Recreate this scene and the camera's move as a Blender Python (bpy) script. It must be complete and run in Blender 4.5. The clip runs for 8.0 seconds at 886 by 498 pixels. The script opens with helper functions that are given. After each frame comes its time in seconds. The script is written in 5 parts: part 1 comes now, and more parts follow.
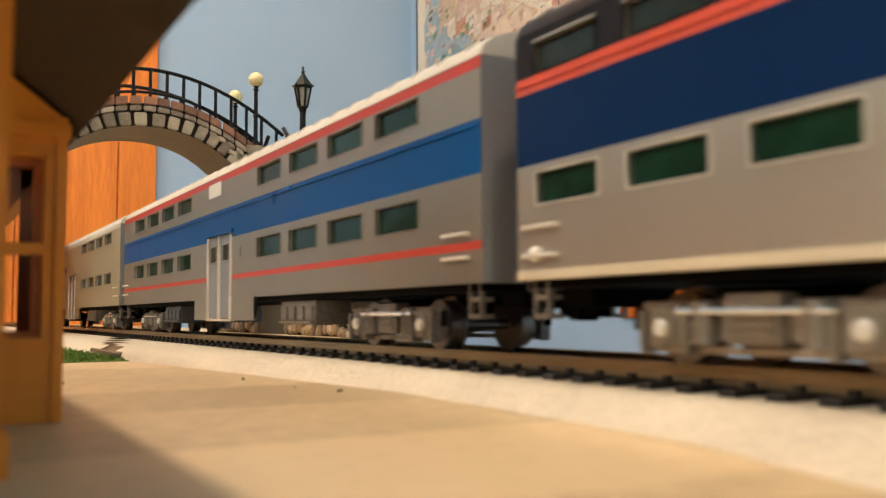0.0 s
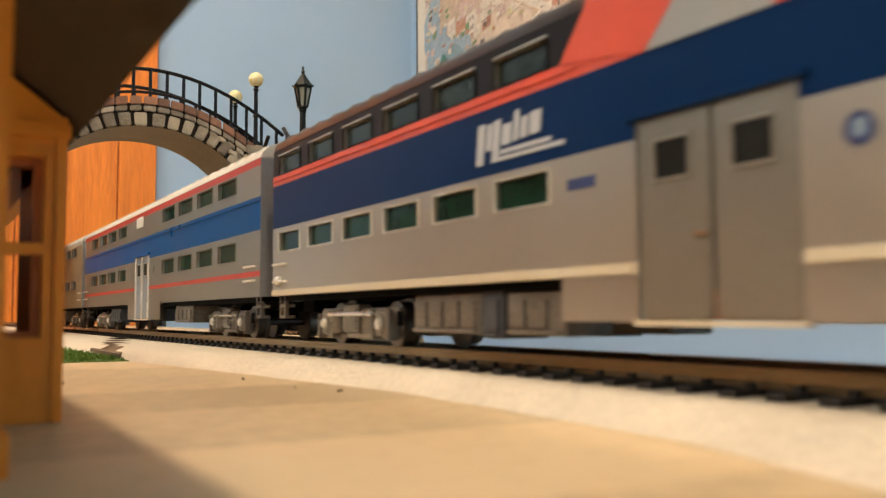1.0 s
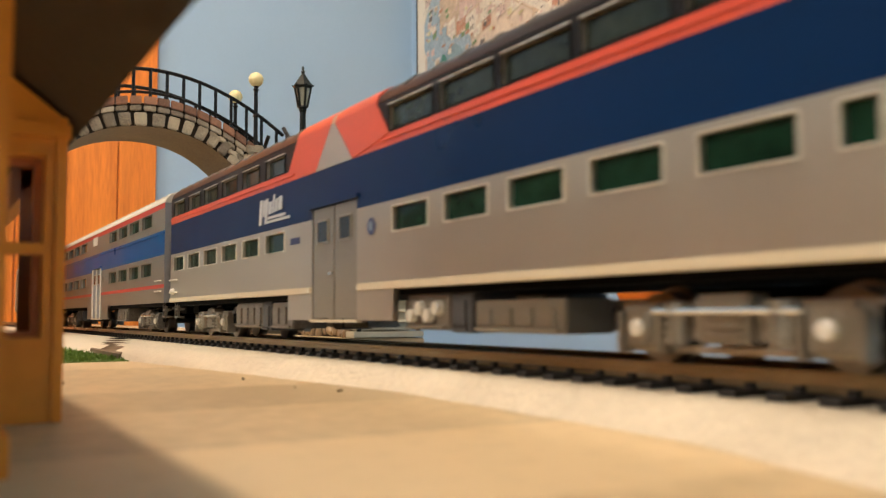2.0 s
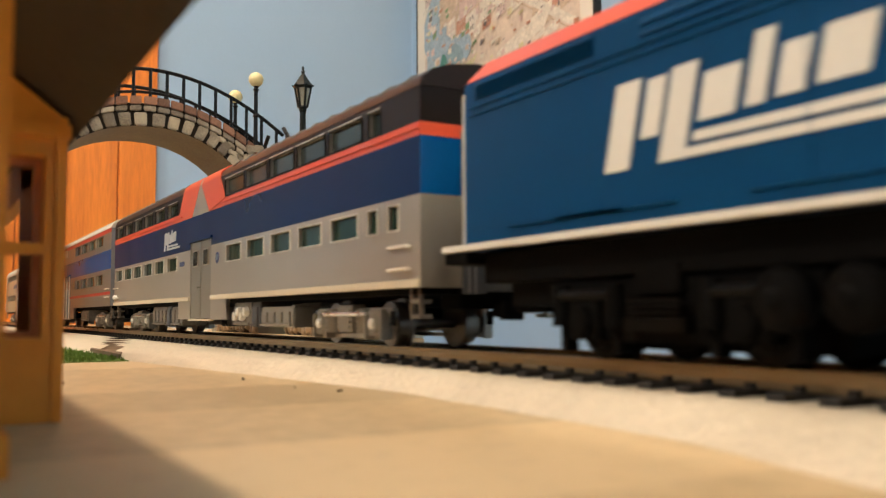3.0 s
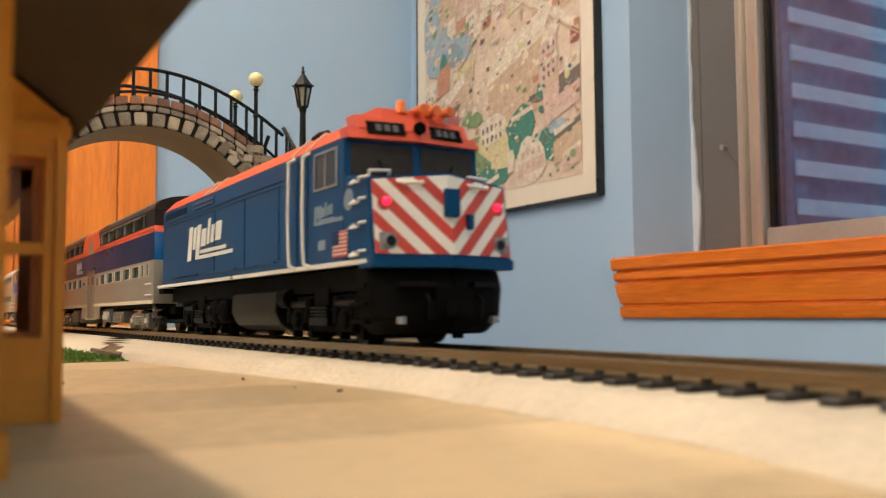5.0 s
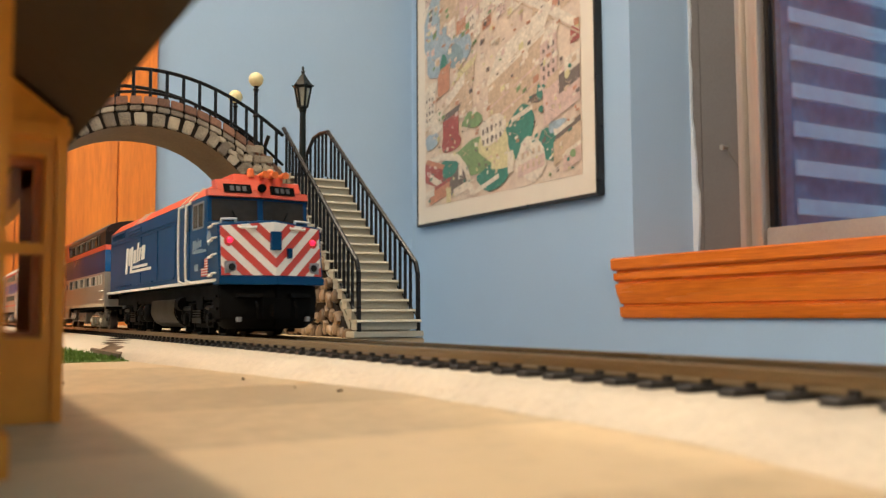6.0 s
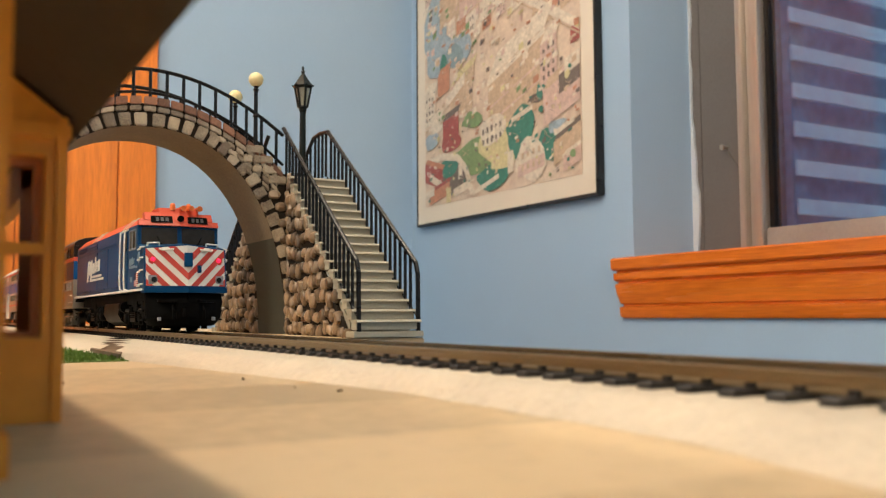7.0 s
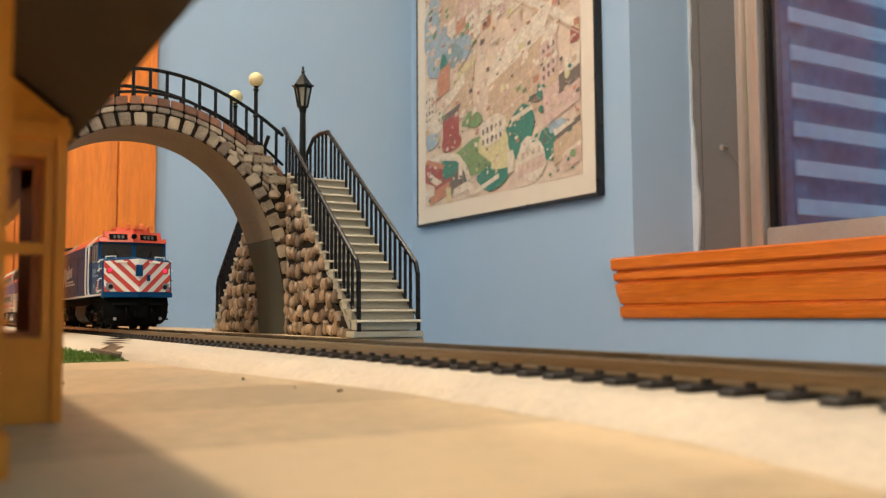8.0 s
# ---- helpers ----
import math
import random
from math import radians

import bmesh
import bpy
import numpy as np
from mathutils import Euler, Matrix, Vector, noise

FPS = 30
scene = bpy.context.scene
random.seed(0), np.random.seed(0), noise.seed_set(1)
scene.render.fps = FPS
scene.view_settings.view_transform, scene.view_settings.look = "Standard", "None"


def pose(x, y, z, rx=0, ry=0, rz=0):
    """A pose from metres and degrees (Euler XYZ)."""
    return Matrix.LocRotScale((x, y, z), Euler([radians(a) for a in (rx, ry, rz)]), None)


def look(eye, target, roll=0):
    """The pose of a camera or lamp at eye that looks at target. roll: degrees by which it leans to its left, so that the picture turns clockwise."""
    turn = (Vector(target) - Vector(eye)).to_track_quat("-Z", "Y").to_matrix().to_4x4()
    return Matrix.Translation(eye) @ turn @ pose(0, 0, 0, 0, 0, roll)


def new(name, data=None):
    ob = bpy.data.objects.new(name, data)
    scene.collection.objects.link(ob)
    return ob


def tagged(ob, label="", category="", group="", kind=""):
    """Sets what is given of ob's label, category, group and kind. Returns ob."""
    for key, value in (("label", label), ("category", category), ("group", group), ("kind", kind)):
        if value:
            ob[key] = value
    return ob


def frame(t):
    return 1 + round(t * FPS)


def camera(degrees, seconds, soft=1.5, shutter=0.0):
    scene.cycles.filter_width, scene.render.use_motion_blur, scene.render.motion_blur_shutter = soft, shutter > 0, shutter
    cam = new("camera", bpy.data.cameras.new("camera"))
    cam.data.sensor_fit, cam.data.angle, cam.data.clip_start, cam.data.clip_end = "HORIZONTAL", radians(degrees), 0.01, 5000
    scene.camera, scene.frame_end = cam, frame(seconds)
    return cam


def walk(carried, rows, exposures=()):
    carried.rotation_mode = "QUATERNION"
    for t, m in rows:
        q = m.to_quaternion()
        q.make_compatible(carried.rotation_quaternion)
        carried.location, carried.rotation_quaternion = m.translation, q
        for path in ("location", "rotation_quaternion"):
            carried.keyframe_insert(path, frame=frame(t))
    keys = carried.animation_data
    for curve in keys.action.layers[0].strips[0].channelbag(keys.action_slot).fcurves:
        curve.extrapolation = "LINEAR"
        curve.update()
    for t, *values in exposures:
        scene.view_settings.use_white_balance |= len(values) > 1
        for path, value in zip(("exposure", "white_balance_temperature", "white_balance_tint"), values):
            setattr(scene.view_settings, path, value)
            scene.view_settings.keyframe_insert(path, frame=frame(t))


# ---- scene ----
EYE = Vector((0.0, 0.0, 0.0069))
TURN, TILT = radians(30.1), radians(4.18)
cam = camera(52.32, 8.0, soft=1.15, shutter=0.35)
cam.data.dof.use_dof, cam.data.dof.focus_distance, cam.data.dof.aperture_fstop = True, 0.42, 33.0
AIM = EYE + Vector((-math.cos(TURN) * math.cos(TILT), math.sin(TURN) * math.cos(TILT), math.sin(TILT)))
VIEW = look(EYE, AIM, -0.31)
walk(cam, [(0, VIEW), (8, VIEW)], exposures=[(0, -0.14), (8, -0.14)])

# ---- light: dusk sky outside, a ceiling lamp and two added fill lamps inside ----
world = bpy.data.worlds.new("dusk_sky")
scene.world = world
world.use_nodes = True
sky = world.node_tree.nodes.new("ShaderNodeTexSky")
sky.sky_type, sky.sun_disc = "NISHITA", False
sky.sun_elevation, sky.sun_rotation = radians(42), radians(140)
world.node_tree.links.new(sky.outputs[0], world.node_tree.nodes["Background"].inputs[0])
world.node_tree.nodes["Background"].inputs[1].default_value = 0.15

CEILING = 1.55
# first lamp inferred from the roof's shadow; the other two are added fills
LAMPS = [(-0.62, -0.08, 40.0, 0.045), (0.60, -0.06, 31.0, 0.05), (-0.30, -1.45, 66.0, 0.07)]
for lx, ly, power, size in LAMPS:
    lamp = bpy.data.lights.new("ceiling_bulb", "POINT")
    lamp.shadow_soft_size, lamp.energy, lamp.color = size, power, (1.0, 0.815, 0.62)
    new("ceiling_bulb", lamp).location = (lx, ly, CEILING - 0.14)


# ---- materials ----
def mat(name, col, rough=0.5, metal=0.0, var=0.12, fine=900.0, big=35.0, bump=0.05, stretch=(1, 1, 1), emit=0.0, coat=0.0, second=None, island=False, spec=0.5):
    m = bpy.data.materials.new(name)
    m.use_nodes = True
    nt = m.node_tree
    n, l = nt.nodes, nt.links
    b = n["Principled BSDF"]
    tc, mp = n.new("ShaderNodeTexCoord"), n.new("ShaderNodeMapping")
    mp.inputs["Scale"].default_value = stretch
    l.new(tc.outputs["Object"], mp.inputs["Vector"])
    n1, n2 = n.new("ShaderNodeTexNoise"), n.new("ShaderNodeTexNoise")
    n1.inputs["Scale"].default_value, n2.inputs["Scale"].default_value = fine, big
    n1.inputs["Detail"].default_value, n2.inputs["Detail"].default_value = 4, 3
    l.new(mp.outputs[0], n1.inputs["Vector"]), l.new(mp.outputs[0], n2.inputs["Vector"])
    add = n.new("ShaderNodeMath")
    add.operation = "ADD"
    l.new(n1.outputs["Fac"], add.inputs[0]), l.new(n2.outputs["Fac"], add.inputs[1])
    fac = add.outputs[0]
    if island:
        info, more = n.new("ShaderNodeObjectInfo"), n.new("ShaderNodeMath")
        more.operation = "MULTIPLY_ADD"
        l.new(info.outputs["Random"], more.inputs[0])
        more.inputs[1].default_value = 0.8
        sub = n.new("ShaderNodeMath")
        sub.operation = "SUBTRACT"
        l.new(fac, sub.inputs[0])
        sub.inputs[1].default_value = 0.4
        l.new(sub.outputs[0], more.inputs[2])
        fac = more.outputs[0]
    ramp = n.new("ShaderNodeValToRGB")
    lo = second or [c * (1 - var) for c in col]
    hi = [min(1, c * (1 + var)) for c in col]
    ramp.color_ramp.elements[0].position, ramp.color_ramp.elements[1].position = 0.3, 0.7
    ramp.color_ramp.elements[0].color, ramp.color_ramp.elements[1].color = (*lo, 1), (*hi, 1)
    half = n.new("ShaderNodeMath")
    half.operation = "MULTIPLY"
    half.inputs[1].default_value = 0.5
    l.new(fac, half.inputs[0])
    l.new(half.outputs[0], ramp.inputs[0]), l.new(ramp.outputs[0], b.inputs["Base Color"])
    rr = n.new("ShaderNodeMapRange")
    rr.inputs["To Min"].default_value, rr.inputs["To Max"].default_value = max(0.02, rough - 0.1), min(1, rough + 0.1)
    l.new(n2.outputs["Fac"], rr.inputs["Value"]), l.new(rr.outputs[0], b.inputs["Roughness"])
    b.inputs["Specular IOR Level"].default_value = spec
    b.inputs["Metallic"].default_value, b.inputs["Coat Weight"].default_value = metal, coat
    if bump:
        bp = n.new("ShaderNodeBump")
        bp.inputs["Strength"].default_value, bp.inputs["Distance"].default_value = bump, 0.4 / fine
        l.new(n1.outputs["Fac"], bp.inputs["Height"]), l.new(bp.outputs[0], b.inputs["Normal"])
    if emit:
        b.inputs["Emission Color"].default_value, b.inputs["Emission Strength"].default_value = (*col, 1), emit
    return m


SILVER = mat("silver_plastic", (0.50, 0.445, 0.37), 0.35, 0.68, 0.08, 2500, 25, 0.02)
SILVER2 = mat("brushed_silver", (0.34, 0.305, 0.25), 0.38, 0.68, 0.10, 2500, 25, 0.02)
PLAINTAN = mat("dull_tan_silver", (0.40, 0.335, 0.215), 0.42, 0.35, 0.12, 2500, 25, 0.02)
CREAM = mat("cream_stripe", (0.66, 0.56, 0.40), 0.4, 0, 0.06)
NAVY = mat("navy_paint", (0.003, 0.021, 0.078), 0.32, 0, 0.12, 1500, 25, 0.02, spec=0.1)
BLUE = mat("blue_paint", (0.0015, 0.070, 0.235), 0.32, 0, 0.10, 1500, 25, 0.02, spec=0.1)
LOCO_BLUE = mat("locomotive_blue", (0.003, 0.050, 0.138), 0.34, 0, 0.12, 1500, 25, 0.02, spec=0.13)
RED = mat("red_stripe", (0.52, 0.045, 0.025), 0.4, 0, 0.08)
ORANGE_RED = mat("orange_red_paint", (0.68, 0.085, 0.035), 0.35, 0, 0.08, 1500, 25, 0.02)
BLACKBAND = mat("black_band", (0.011, 0.008, 0.007), 0.4, 0, 0.15, spec=0.2)
ROOFWHITE = mat("dusty_white_roof", (0.62, 0.57, 0.48), 0.5, 0, 0.10)
ROOFGREY = mat("dark_brown_roof_paint", (0.022, 0.014, 0.011), 0.34, 0, 0.2, spec=0.25)
GLASS = mat("dark_green_glazing", (0.008, 0.032, 0.018), 0.12, 0, 0.6, 300, 60, 0.0, spec=0.18)
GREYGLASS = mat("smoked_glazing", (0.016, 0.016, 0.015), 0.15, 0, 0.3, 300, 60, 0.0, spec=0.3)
UPGLASS = mat("smoked_olive_glazing", (0.024, 0.030, 0.020), 0.12, 0, 0.6, 300, 60, 0.0, spec=0.25)
CABGLASS = mat("brown_tinted_glazing", (0.036, 0.027, 0.020), 0.12, 0, 0.3, 300, 60, 0.0, spec=0.2)
LANTERNGLASS = mat("frosted_lantern_glass", (0.30, 0.29, 0.22), 0.3, 0, 0.2, 600, 90, 0.0)
WHITE = mat("white_print", (0.74, 0.70, 0.62), 0.45, 0, 0.05)
PALEPRINT = mat("pale_grey_print", (0.50, 0.50, 0.50), 0.45, 0, 0.06)
DULLPRINT = mat("pale_blue_print", (0.20, 0.27, 0.33), 0.5, 0, 0.08)
BLUEPRINT = mat("blue_print", (0.035, 0.05, 0.14), 0.5, 0, 0.08)
BLACK = mat("black_underframe", (0.0028, 0.0025, 0.0023), 0.7, 0, 0.3, 1500, 120, 0.1, spec=0.06)
TANK = mat("dark_grey_tank", (0.0040, 0.0033, 0.0028), 0.40, 0, 0.25, 1200, 80, 0.05, spec=0.10)
GREYPLASTIC = mat("grey_brown_plastic", (0.235, 0.205, 0.17), 0.40, 0.35, 0.3, 1500, 120, 0.1, second=(0.12, 0.10, 0.08))
DARKGREY = mat("dark_diaphragm", (0.075, 0.075, 0.08), 0.6, 0, 0.15)
ENDGREY = mat("grey_end", (0.25, 0.25, 0.26), 0.45, 0.1, 0.1)
FRAMEDARK = mat("silver_truck_casting", (0.33, 0.285, 0.235), 0.38, 0.35, 0.35, 1500, 160, 0.12, second=(0.11, 0.092, 0.075))
HORNORANGE = mat("bright_orange_horn", (0.80, 0.17, 0.03), 0.35, 0, 0.1)
DULLBROWN = mat("dull_brown", (0.16, 0.10, 0.055), 0.85, 0, 0.3, 900, 90, 0.5)
STEEL = mat("wheel_steel", (0.25, 0.22, 0.19), 0.3, 0.9, 0.2)
RIM = mat("pale_silver_rim", (0.78, 0.73, 0.64), 0.28, 0.15, 0.05)
CHROME = mat("bright_metal", (0.75, 0.73, 0.70), 0.2, 0.9, 0.05)
REDLIGHT = mat("red_marker_light", (1.0, 0.02, 0.08), 0.3, 0, 0.02, emit=1.5, bump=0)
WARMLED = mat("white_rear_light", (1.0, 0.86, 0.62), 0.3, 0, 0.02, emit=60.0, bump=0)
RAILTOP = mat("nickel_silver_rail", (0.36, 0.27, 0.16), 0.28, 0.85, 0.2, 600, 40, 0.03, stretch=(0.1, 1, 1))
TIE = mat("black_plastic_tie", (0.020, 0.018, 0.017), 0.45, 0, 0.3, 1500, 300, 0.1, island=True)
FOAM = mat("white_foam_roadbed", (0.60, 0.52, 0.395), 0.42, 0, 0.12, 520, 60, 1.0)
BOARD = mat("tan_board", (0.63, 0.475, 0.275), 0.48, 0, 0.06, 260, 13, 0.15, second=(0.40, 0.295, 0.16), island=True)
GRASS = mat("green_turf", (0.10, 0.17, 0.02), 0.9, 0, 0.4, 1500, 120, 1.0)
YELLOW = mat("yellow_station_paint", (0.70, 0.27, 0.02), 0.5, 0, 0.08, 400, 60, 0.05)
ORANGETRIM = mat("orange_brown_trim", (0.46, 0.125, 0.022), 0.5, 0, 0.15, 400, 60, 0.05)
ROOFDARK = mat("dark_brown_roof", (0.055, 0.040, 0.026), 0.7, 0, 0.2, 700, 60, 0.2)
STONE = mat("field_stone", (0.25, 0.172, 0.105), 0.33, 0, 0.4, 700, 110, 0.5, second=(0.055, 0.037, 0.023), island=True)
PALESTONE = mat("pale_arch_stone", (0.44, 0.355, 0.24), 0.5, 0, 0.2, 900, 130, 0.4, second=(0.20, 0.15, 0.10), island=True)
BRICK = mat("brown_brick", (0.33, 0.15, 0.08), 0.55, 0, 0.2, 900, 130, 0.3, second=(0.17, 0.08, 0.045), island=True)
MORTAR = mat("dark_mortar", (0.022, 0.016, 0.011), 0.85, 0, 0.3, 900, 130, 0.3, spec=0.15)
CONCRETE = mat("grey_concrete", (0.43, 0.39, 0.295), 0.6, 0, 0.12, 900, 60, 0.2)
PIERGREY = mat("grey_green_lower_arch", (0.055, 0.056, 0.04), 0.6, 0, 0.2, 600, 30, 0.1, spec=0.3)
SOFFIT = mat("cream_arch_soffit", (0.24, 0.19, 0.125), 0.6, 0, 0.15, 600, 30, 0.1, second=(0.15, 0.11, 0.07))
IRON = mat("black_cast_railing", (0.006, 0.006, 0.007), 0.3, 0, 0.2, 1500, 200, 0.05, spec=0.3)
GLOBE = mat("cream_lamp_globe", (0.80, 0.66, 0.34), 0.25, 0, 0.03, bump=0)
LANTERN = mat("dark_green_lantern", (0.008, 0.010, 0.007), 0.35, 0, 0.3, 1500, 200, 0.1, spec=0.25)
WALLBLUE = mat("light_blue_wall_paint", (0.345, 0.495, 0.665), 0.6, 0, 0.03, 300, 3, 0.05)
WHITEPAINT = mat("grey_white_ceiling_paint", (0.50, 0.49, 0.47), 0.7, 0, 0.03, 200, 3, 0.03)
CAULK = mat("dull_white_caulk", (0.52, 0.56, 0.60), 0.6, 0, 0.1, 200, 20, 0.2)
DOORWOOD = mat("varnished_orange_wood", (0.86, 0.27, 0.028), 0.34, 0, 0.1, 90, 9, 0.08, stretch=(1, 6, 0.35), second=(0.58, 0.145, 0.014))
SILLWOOD = mat("varnished_sill_wood", (0.80, 0.215, 0.022), 0.26, 0, 0.1, 90, 9, 0.08, stretch=(0.25, 3, 5), second=(0.52, 0.11, 0.010))
TABLEWOOD = mat("plywood_table", (0.42, 0.30, 0.17), 0.6, 0, 0.15, 60, 6, 0.08, stretch=(0.3, 3, 3))
FLOORMAT = mat("brown_carpet", (0.22, 0.17, 0.12), 0.9, 0, 0.2, 300, 5, 0.4)
WINGREY = mat("dark_grey_window_frame", (0.13, 0.115, 0.105), 0.5, 0, 0.1, 200, 12, 0.05)
ALU = mat("aluminium_channel", (0.50, 0.44, 0.38), 0.35, 0.7, 0.12, 200, 12, 0.04, stretch=(1, 1, 0.1))
SASH = mat("grey_sash", (0.34, 0.31, 0.28), 0.45, 0.2, 0.12, 200, 12, 0.04)
SLAT = mat("pale_blue_slat", (0.48, 0.72, 0.98), 0.6, 0, 0.2, 60, 6, 0.1)
OUTWALL = mat("grey_blue_siding", (0.15, 0.31, 0.52), 0.8, 0, 0.35, 40, 4, 0.2)
EARTH = mat("outdoor_ground", (0.10, 0.10, 0.08), 0.9, 0, 0.3, 20, 2, 0.2)
FRAMEBLACK = mat("black_picture_frame", (0.012, 0.012, 0.012), 0.3, 0, 0.1)
MATBOARD = mat("cream_mat_board", (0.76, 0.68, 0.56), 0.7, 0, 0.03)
PAPER = mat("beige_print_paper", (0.68, 0.56, 0.43), 0.6, 0, 0.15, 120, 22, 0.0, second=(0.55, 0.43, 0.34))
INK = [mat("print_" + k, c, 0.6, 0, 0.25, 200, 60, 0.0) for k, c in (("teal", (0.06, 0.22, 0.17)), ("rust", (0.50, 0.24, 0.15)), ("cream", (0.70, 0.62, 0.50)), ("green", (0.20, 0.30, 0.14)),
       ("slate", (0.33, 0.42, 0.48)), ("tan", (0.56, 0.42, 0.29)), ("maroon", (0.36, 0.10, 0.09)), ("straw", (0.62, 0.55, 0.30)), ("pink", (0.62, 0.45, 0.38)), ("dark", (0.17, 0.14, 0.12)), ("grey_blue", (0.24, 0.33, 0.36)))]
PANE = bpy.data.materials.new("clear_pane")
PANE.use_nodes = True
_b = PANE.node_tree.nodes["Principled BSDF"]
_b.inputs["Transmission Weight"].default_value, _b.inputs["Roughness"].default_value, _b.inputs["IOR"].default_value = 1.0, 0.03, 1.45
_b.inputs["Base Color"].default_value = (0.93, 0.95, 0.97, 1)


# ---- mesh helpers, in millimetres ----
def bx(bm, x0, x1, y0, y1, z0, z1, mi=0):
    v = [bm.verts.new((x, y, z)) for x in (x0, x1) for y in (y0, y1) for z in (z0, z1)]
    for q in ((0, 1, 3, 2), (4, 6, 7, 5), (0, 4, 5, 1), (2, 3, 7, 6), (0, 2, 6, 4), (1, 5, 7, 3)):
        bm.faces.new([v[i] for i in q]).material_index = mi


def prism(bm, pts, a0, a1, axis="y", mi=0):
    """A polygon drawn in the two other axes, drawn out along one axis."""
    def put(p, a):
        return {"x": (a, p[0], p[1]), "y": (p[0], a, p[1]), "z": (p[0], p[1], a)}[axis]
    A, B = [bm.verts.new(put(p, a0)) for p in pts], [bm.verts.new(put(p, a1)) for p in pts]
    n = len(pts)
    fs = [bm.faces.new(A), bm.faces.new(B[::-1])] + [bm.faces.new((A[i], B[i], B[(i + 1) % n], A[(i + 1) % n])) for i in range(n)]
    for f in fs:
        f.material_index = mi


def cyl(bm, p, q, r, r2=None, n=10, mi=0):
    p, q = Vector(p), Vector(q)
    r2 = r if r2 is None else r2
    d = (q - p).normalized()
    u = d.orthogonal().normalized()
    w = d.cross(u)
    A = [bm.verts.new(p + (u * math.cos(a) + w * math.sin(a)) * r) for a in (2 * math.pi * i / n for i in range(n))]
    B = [bm.verts.new(q + (u * math.cos(a) + w * math.sin(a)) * r2) for a in (2 * math.pi * i / n for i in range(n))]
    fs = [bm.faces.new(A[::-1]), bm.faces.new(B)] + [bm.faces.new((A[i], A[(i + 1) % n], B[(i + 1) % n], B[i])) for i in range(n)]
    for f in fs:
        f.material_index = mi


def tube(bm, pts, r, n=8, mi=0):
    for a, b in zip(pts, pts[1:]):
        cyl(bm, a, b, r, r, n, mi)
    for p in pts[1:-1]:
        ball(bm, p, r * 1.02, 8, 5, mi)


def ball(bm, c, r, u=16, v=10, mi=0, sz=1.0):
    got = bmesh.ops.create_uvsphere(bm, u_segments=u, v_segments=v, radius=r, matrix=Matrix.Translation(c) @ Matrix.Diagonal((1, 1, sz, 1)))
    for w in got["verts"]:
        for f in w.link_faces:
            f.material_index = mi


def lathe(bm, c, prof, n=14, mi=0):
    """Rings of (radius, height) about an upright axis."""
    for (r0, z0), (r1, z1) in zip(prof, prof[1:]):
        cyl(bm, (c[0], c[1], c[2] + z0), (c[0], c[1], c[2] + z1), max(r0, 0.02), max(r1, 0.02), n, mi)


def lathe_y(bm, c, s, prof, n=16):
    """Rings of (radius, reach) about a level axis across the track."""
    for (r0, a0), (r1, a1) in zip(prof, prof[1:]):
        cyl(bm, (c[0], c[1] + s * a0, c[2]), (c[0], c[1] + s * a1, c[2]), r0, r1, n)


def mesh_of(name, bm, mats, bevel=0.0, smooth=True):
    if bevel:
        bmesh.ops.recalc_face_normals(bm, faces=bm.faces)
        es = [e for e in bm.edges if len(e.link_faces) == 2 and e.calc_face_angle(0) > 0.6]
        bmesh.ops.bevel(bm, geom=es, offset=bevel, segments=2, affect="EDGES", clamp_overlap=True)
    bmesh.ops.recalc_face_normals(bm, faces=bm.faces)
    bmesh.ops.scale(bm, vec=(0.001, 0.001, 0.001), verts=bm.verts)
    me = bpy.data.meshes.new(name)
    bm.to_mesh(me)
    bm.free()
    for m in (mats if isinstance(mats, (list, tuple)) else [mats]):
        me.materials.append(m)
    if smooth:
        me.shade_smooth()
        me.set_sharp_from_angle(angle=radians(35))
    return me


def part(name, bm, mats, parent=None, label="", bevel=0.0, at=None, smooth=True):
    ob = new(name, mesh_of(name, bm, mats, bevel, smooth))
    if at:
        ob.location = [c / 1000 for c in at]
    ob.parent = parent
    return tagged(ob, label)


def one(name, fn, mats, parent=None, label="", bevel=0.0, at=None):
    bm = bmesh.new()
    fn(bm)
    return part(name, bm, mats, parent, label, bevel, at)


def box(name, dims, mats, parent=None, label="", bevel=0.0):
    bm = bmesh.new()
    bx(bm, *dims)
    return part(name, bm, mats, parent, label, bevel)


def thing(name, label, category, group=""):
    return tagged(new(name), label, category, group)


def structure(ob, label=""):
    return tagged(ob, label, kind="structure")


def clip(poly, keep):
    """A convex polygon cut by the half planes (a, b, c): a*x + b*y <= c."""
    for a, b, c in keep:
        out = []
        for (x0, y0), (x1, y1) in zip(poly, poly[1:] + poly[:1]):
            d0, d1 = a * x0 + b * y0 - c, a * x1 + b * y1 - c
            if d0 <= 0:
                out.append((x0, y0))
            if d0 * d1 < 0:
                t = d0 / (d0 - d1)
                out.append((x0 + t * (x1 - x0), y0 + t * (y1 - y0)))
        poly = out
        if len(poly) < 3:
            return []
    return poly


# ---- the room ----
WALL_Y, WALL_X = 1020.0, -1905.0
